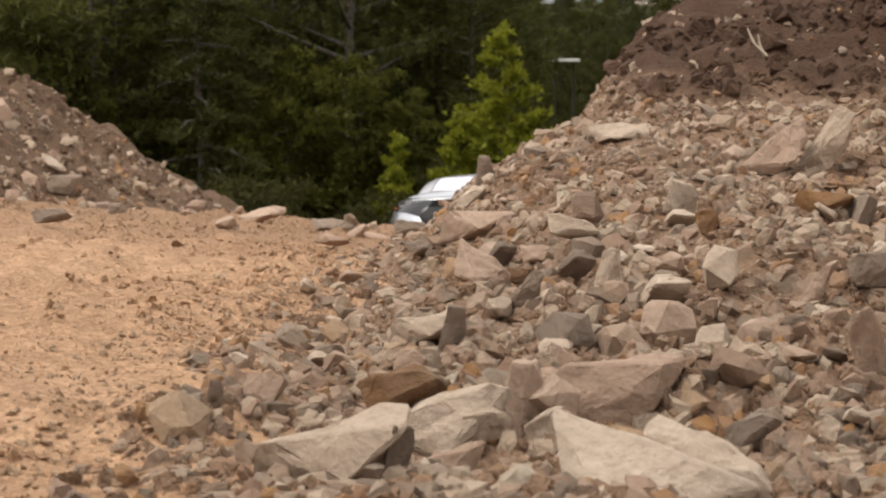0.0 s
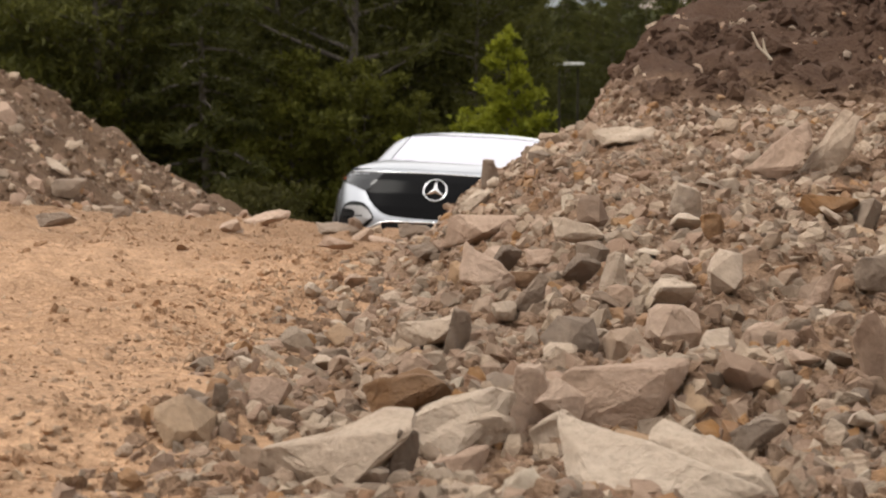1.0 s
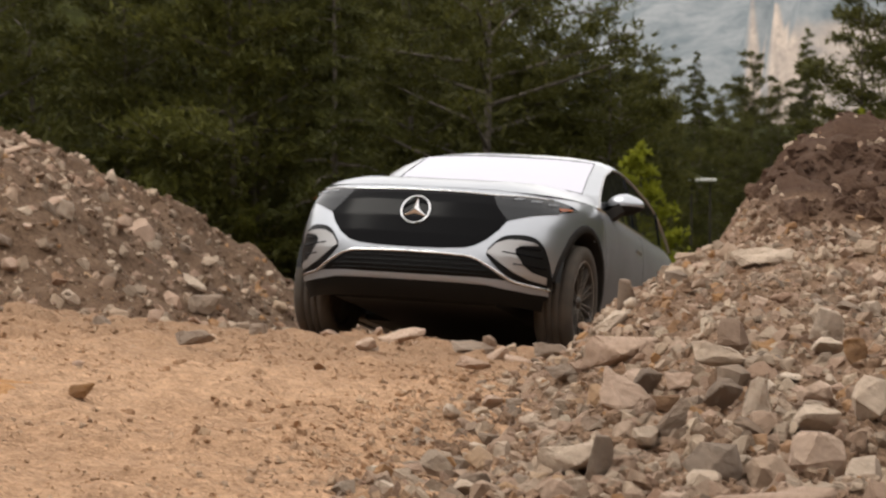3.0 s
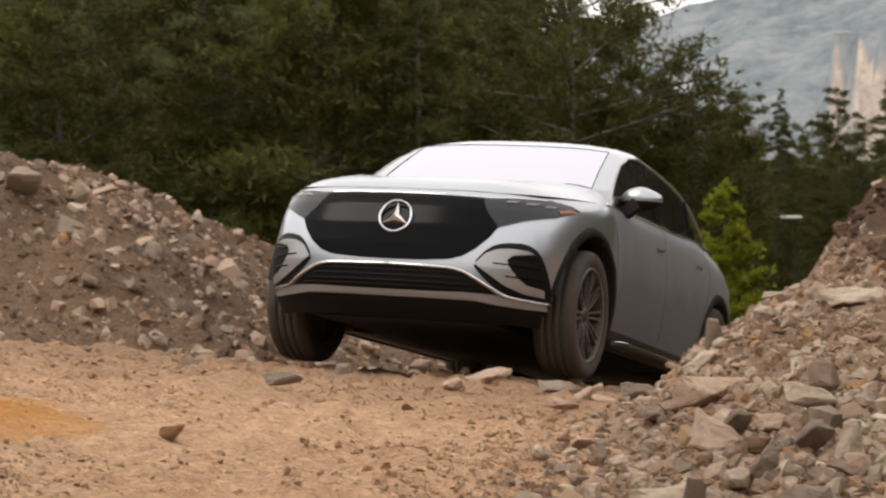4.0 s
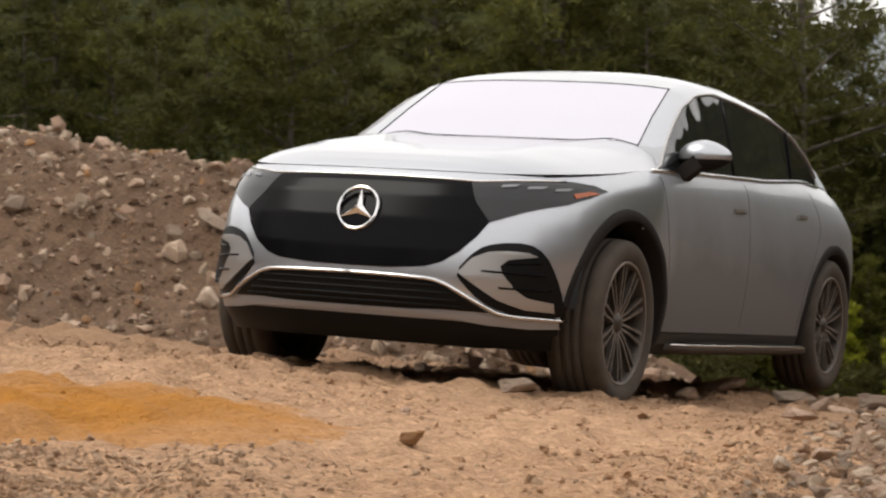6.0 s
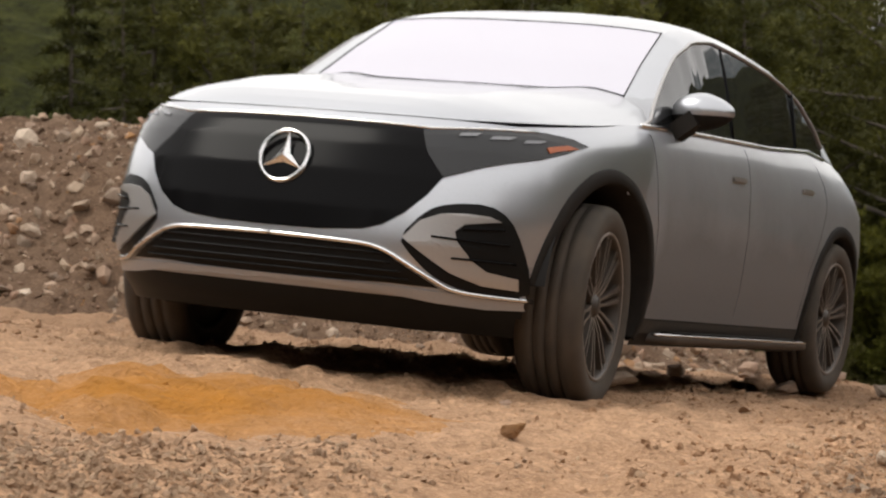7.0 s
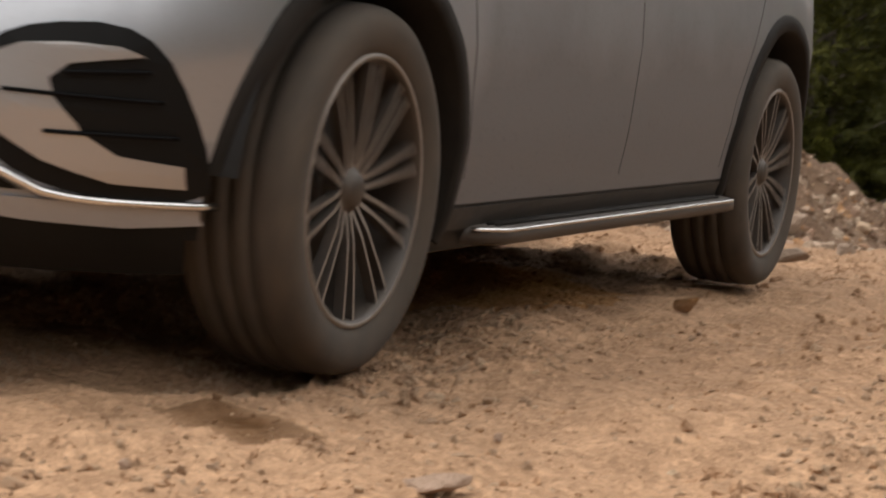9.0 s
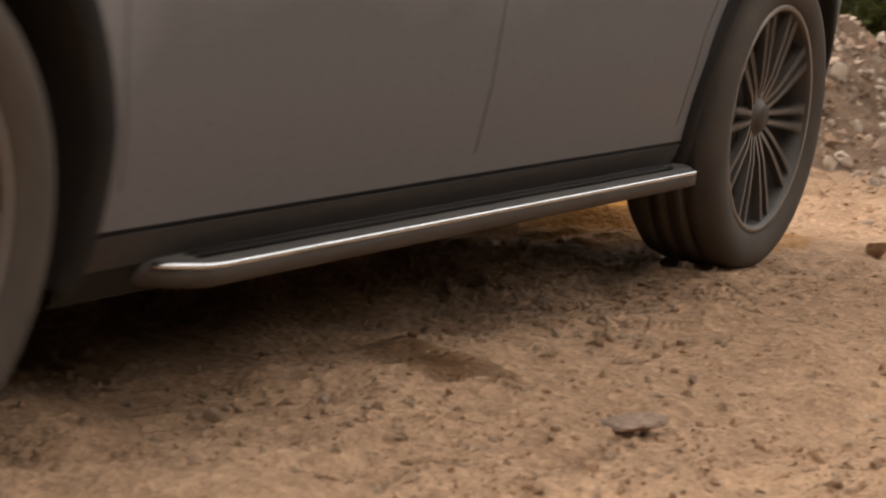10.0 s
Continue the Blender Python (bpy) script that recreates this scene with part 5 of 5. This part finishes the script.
        for (ya, za), (yb, zb) in (((0.69, 0.618), (0.80, 0.628)), ((0.600, 0.581), (0.815, 0.575)), ((0.665, 0.512), (0.832, 0.512))):
            tube([on_nose(sign * (ya + (yb - ya) * u), za + (zb - za) * u, 0.015) for u in np.linspace(0, 1, 9)], 0.004, GLOSS_BLACK, "intake_vane", intake, flat=0.6)
        outer = resample([(0.655, 0.404), (0.583, 0.446), (0.463, 0.513), (0.40, 0.533), (0.2, 0.538), (0.0, 0.54)], 28)
        tube([on_nose(sign * y, z, 0.010) for y, z in resample([(0.862, 0.386), (0.76, 0.389), (0.70, 0.393), (0.665, 0.401)], 12) + outer], 0.0085, CHROME, "chrome_line", car, "chrome line along the lower grille")
    mesh = [(0.0, 0.534), (0.38, 0.526), (0.45, 0.508), (0.57, 0.44), (0.63, 0.402), (0.45, 0.404), (0.3, 0.398), (0.0, 0.396)]
    lower = lifted(mesh + [(-a, b) for a, b in mesh[-2:0:-1]], on_nose, 0.02, 0.004, VALANCE, "lower_grille", car, "black lower grille")
    for z in (0.505, 0.475, 0.445, 0.42):
        w = 0.44 + (0.505 - z) * 1.1
        tube([on_nose(y, z, 0.008) for y in np.linspace(-w, w, 30)], 0.004, VALANCE, "grille_bar", lower)
    lip = [(0.0, 0.394), (0.45, 0.394), (0.66, 0.388), (0.84, 0.382), (0.845, 0.350), (0.76, 0.342), (0.62, 0.348), (0.45, 0.368), (0.25, 0.377), (0.0, 0.378)]
    lifted(lip + [(-a, b) for a, b in lip[-2:0:-1]], on_nose, 0.014, 0.009, PAINT, "bumper_lip", car, "silver lower bumper lip", step=0.03)
    # round badge: a ring with three spokes
    bm = bmesh.new()
    n = 48
    centre, tilt = Vector((nose_x(0, 0.82) + 0.014, 0, 0.82)), Matrix.Rotation(radians(-16), 4, "Y")
    loop = []
    for i in range(n):
        a = 2 * math.pi * i / n
        loop.append([bm.verts.new(centre + tilt @ Vector((0.009 * math.sin(b), (0.096 + 0.009 * math.cos(b)) * math.sin(a), (0.096 + 0.009 * math.cos(b)) * math.cos(a)))) for b in (2 * math.pi * k / 8 for k in range(8))])
    for i in range(n):
        for k in range(8):
            bm.faces.new((loop[i][k], loop[(i + 1) % n][k], loop[(i + 1) % n][(k + 1) % 8], loop[i][(k + 1) % 8]))
    for k in range(3):
        a = 2 * math.pi * k / 3
        c, s = math.cos(a), math.sin(a)
        def at(u, v, w):
            return bm.verts.new(centre + tilt @ Vector((w, u * c + v * s, -u * s + v * c)))
        tip, l, r, mid = at(0, 0.092, 0.002), at(-0.020, 0.012, 0.0), at(0.020, 0.012, 0.0), at(0, 0.0, 0.014)
        for tri in ((tip, l, mid), (tip, mid, r), (tip, r, l)):
            bm.faces.new(tri)
    bmesh.ops.recalc_face_normals(bm, faces=bm.faces)
    part("badge", bm, CHROME, car, "chrome ring badge with three spokes")
    # sides
    for sign in (1, -1):
        put = on_side(sign)
        for k, (wx, wy) in enumerate(WHEELS):
            arcs = [math.radians(a) for a in (range(6, 197, 4) if k == 0 else range(-16, 175, 4))]
            bm = bmesh.new()
            rows = []
            for a in arcs:
                c, s = math.cos(a), math.sin(a)
                row = []
                wide = float(np.interp(math.degrees(a), [5, 50], [-0.012, 0.0])) if k == 0 else 0.0
                for r, off in ((-0.026, -0.16), (-0.026, 0.006), (-0.018, 0.013), (0.022 + wide, 0.012), (0.028 + wide, 0.003), (0.030 + wide, -0.02)):
                    x, z = wx + (ARCHES[k] + r) * c, 0.395 + (ARCHES[k] + r) * s
                    row.append(bm.verts.new(put(min(max(x, -2.35), 2.2), max(z, 0.2), off)))
                rows.append(row)
            for a, b in zip(rows, rows[1:]):
                for j in range(5):
                    bm.faces.new((a[j], a[j + 1], b[j + 1], b[j]))
            bmesh.ops.recalc_face_normals(bm, faces=bm.faces)
            part("wheel_arch", bm, CLADDING, car, "black wheel arch cladding", smooth=True)
            bm = bmesh.new()
            rows = [[bm.verts.new((wx + ARCHES[k] * math.cos(a), sign * y, 0.395 + ARCHES[k] * math.sin(a))) for y in (0.50, 0.92)] for a in arcs]
            for a, b in zip(rows, rows[1:]):
                bm.faces.new((a[0], a[1], b[1], b[0]))
            bm.faces.new([r[0] for r in rows])
            part("wheel_well", bm, MATT_BLACK, car)
        for hx, hz in ((0.095, 0.99), (-0.984, 1.02)):
            bm = bmesh.new()
            verts = block(bm, (0.20, 0.018, 0.028), (hx, sign * (side_y(hx, hz) + 0.004), hz), Matrix.Rotation(radians(1.5), 4, "Y"))
            bmesh.ops.bevel(bm, geom=list(bm.edges), offset=0.008, segments=2, affect="EDGES")
            part("door_handle", bm, SATIN, car, "flush silver door handle")
        gaps = [[(1.055, 0.42), (1.10, 0.62), (1.13, 0.80), (1.15, 0.92), (1.14, 1.09)], [(-0.06, 0.40), (-0.06, 0.9), (-0.09, 1.14)], [(-1.05, 0.40), (-1.08, 0.6), (-1.30, 0.93), (-1.33, 1.05), (-1.30, 1.17)]]
        for line in gaps:
            tube([put(x, z, 0.0005) for x, z in resample(line, 24)], 0.0008, MATT_BLACK, "shut_line", car, sides=5)
        lifted([(1.10, 0.30), (1.13, 0.352), (-1.10, 0.352), (-1.08, 0.30)], put, 0.012, 0.004, SILL, "sill", car, "dusty dark sill under the doors", step=0.12)
        # running board
        bm = bmesh.new()
        rows = []
        for x in np.linspace(0.965, -1.17, 40):
            end = min(1.0, (0.965 - x) / 0.10, (x + 1.17) / 0.10)
            out = 0.90 + 0.098 * math.sqrt(max(end, 0.0))
            rows.append([bm.verts.new((x, sign * y, z)) for y, z in ((0.80, 0.262), (out - 0.02, 0.262), (out, 0.272), (out, 0.292), (out - 0.012, 0.304), (0.80, 0.310))])
        for a, b in zip(rows, rows[1:]):
            for j in range(5):
                bm.faces.new((a[j], a[j + 1], b[j + 1], b[j]))
        bm.faces.new(rows[0])
        bm.faces.new(rows[-1][::-1])
        bmesh.ops.recalc_face_normals(bm, faces=bm.faces)
        board = part("running_board", bm, RIM, car, "ribbed running board with a bright edge", smooth=True)
        tube([(x, sign * (0.897 + 0.098 * math.sqrt(max(0.0, min(1.0, (0.965 - x) / 0.10, (x + 1.17) / 0.10)))), 0.299) for x in np.linspace(0.95, -1.155, 60)], 0.0055, CHROME, "edge_strip", board)
        for y in (0.90, 0.92, 0.94, 0.96):
            tube([(x, sign * y, 0.3085) for x in np.linspace(0.86, -1.0, 6)], 0.005, CLADDING, "rubber_rib", board)
    # wheels
    tyre, rim, hub, disc, spokes = build_wheel_meshes()
    meshes = [("tyre", mesh_of("tyre", tyre, [TYRE])), ("rim", mesh_of("rim", rim, [RIM, SPOKE])), ("hub", mesh_of("hub", hub, [RIM])), ("brake_disc", mesh_of("brake_disc", disc, [RIM]))]
    spoke_meshes = [mesh_of("spoke", s, [RIM, SPOKE], False) for s in spokes]
    for wx, wy in WHEELS:
        for sign in (1, -1):
            w = new("wheel")
            w.parent = car
            tagged(w, "dusty wheel with many thin alloy spokes")
            w.location = (wx, sign * wy, 0.387)
            flip = Matrix.Rotation(math.pi, 4, "Z") if sign < 0 else Matrix()
            for name, me in meshes + [("spoke", m) for m in spoke_meshes]:
                ob = new(name, me)
                ob.parent = w
                ob.matrix_basis = flip
            wheels.append((w, wx, sign * wy))


build_car()


def motions():
    walk(car, [(t, pose(x, y, z, rx, ry, rz)) for t, x, y, z, rx, ry, rz in CAR_ROWS])
    # the wheels turn by the way that the car has rolled
    times = [r[0] for r in CAR_ROWS]
    rolled = np.r_[0, np.cumsum([math.dist(a[1:4], b[1:4]) for a, b in zip(CAR_ROWS, CAR_ROWS[1:])])]
    # seconds and degrees by which the front wheels are steered to the left
    steer = ((0, 0), (4.5, 0), (5.5, -2), (6.2, 2.5), (7.0, 6.5), (7.5, 4.5), (8.5, 1.5), (9.2, 0), (10, -2))
    # seconds and metres by which the springs are pressed
    front, rear = ((0, 0), (7.5, 0.005), (8.5, 0.025), (10, 0.02)), ((0, 0), (4, 0.03), (5, 0.04), (7.5, 0.04), (8.5, 0.0), (9.0, -0.02), (9.5, -0.01), (10, 0.0))
    for w, wx, wy in wheels:
        rows = []
        for k in range(51):
            t = k / 5
            rows.append((t, pose(wx, wy, 0.387 + float(np.interp(t, *zip(*(front if wx > 0 else rear)))), 0, math.degrees(float(np.interp(t, times, rolled)) / 0.386), float(np.interp(t, *zip(*steer))) if wx > 0 else 0)))
        walk(w, rows)


motions()
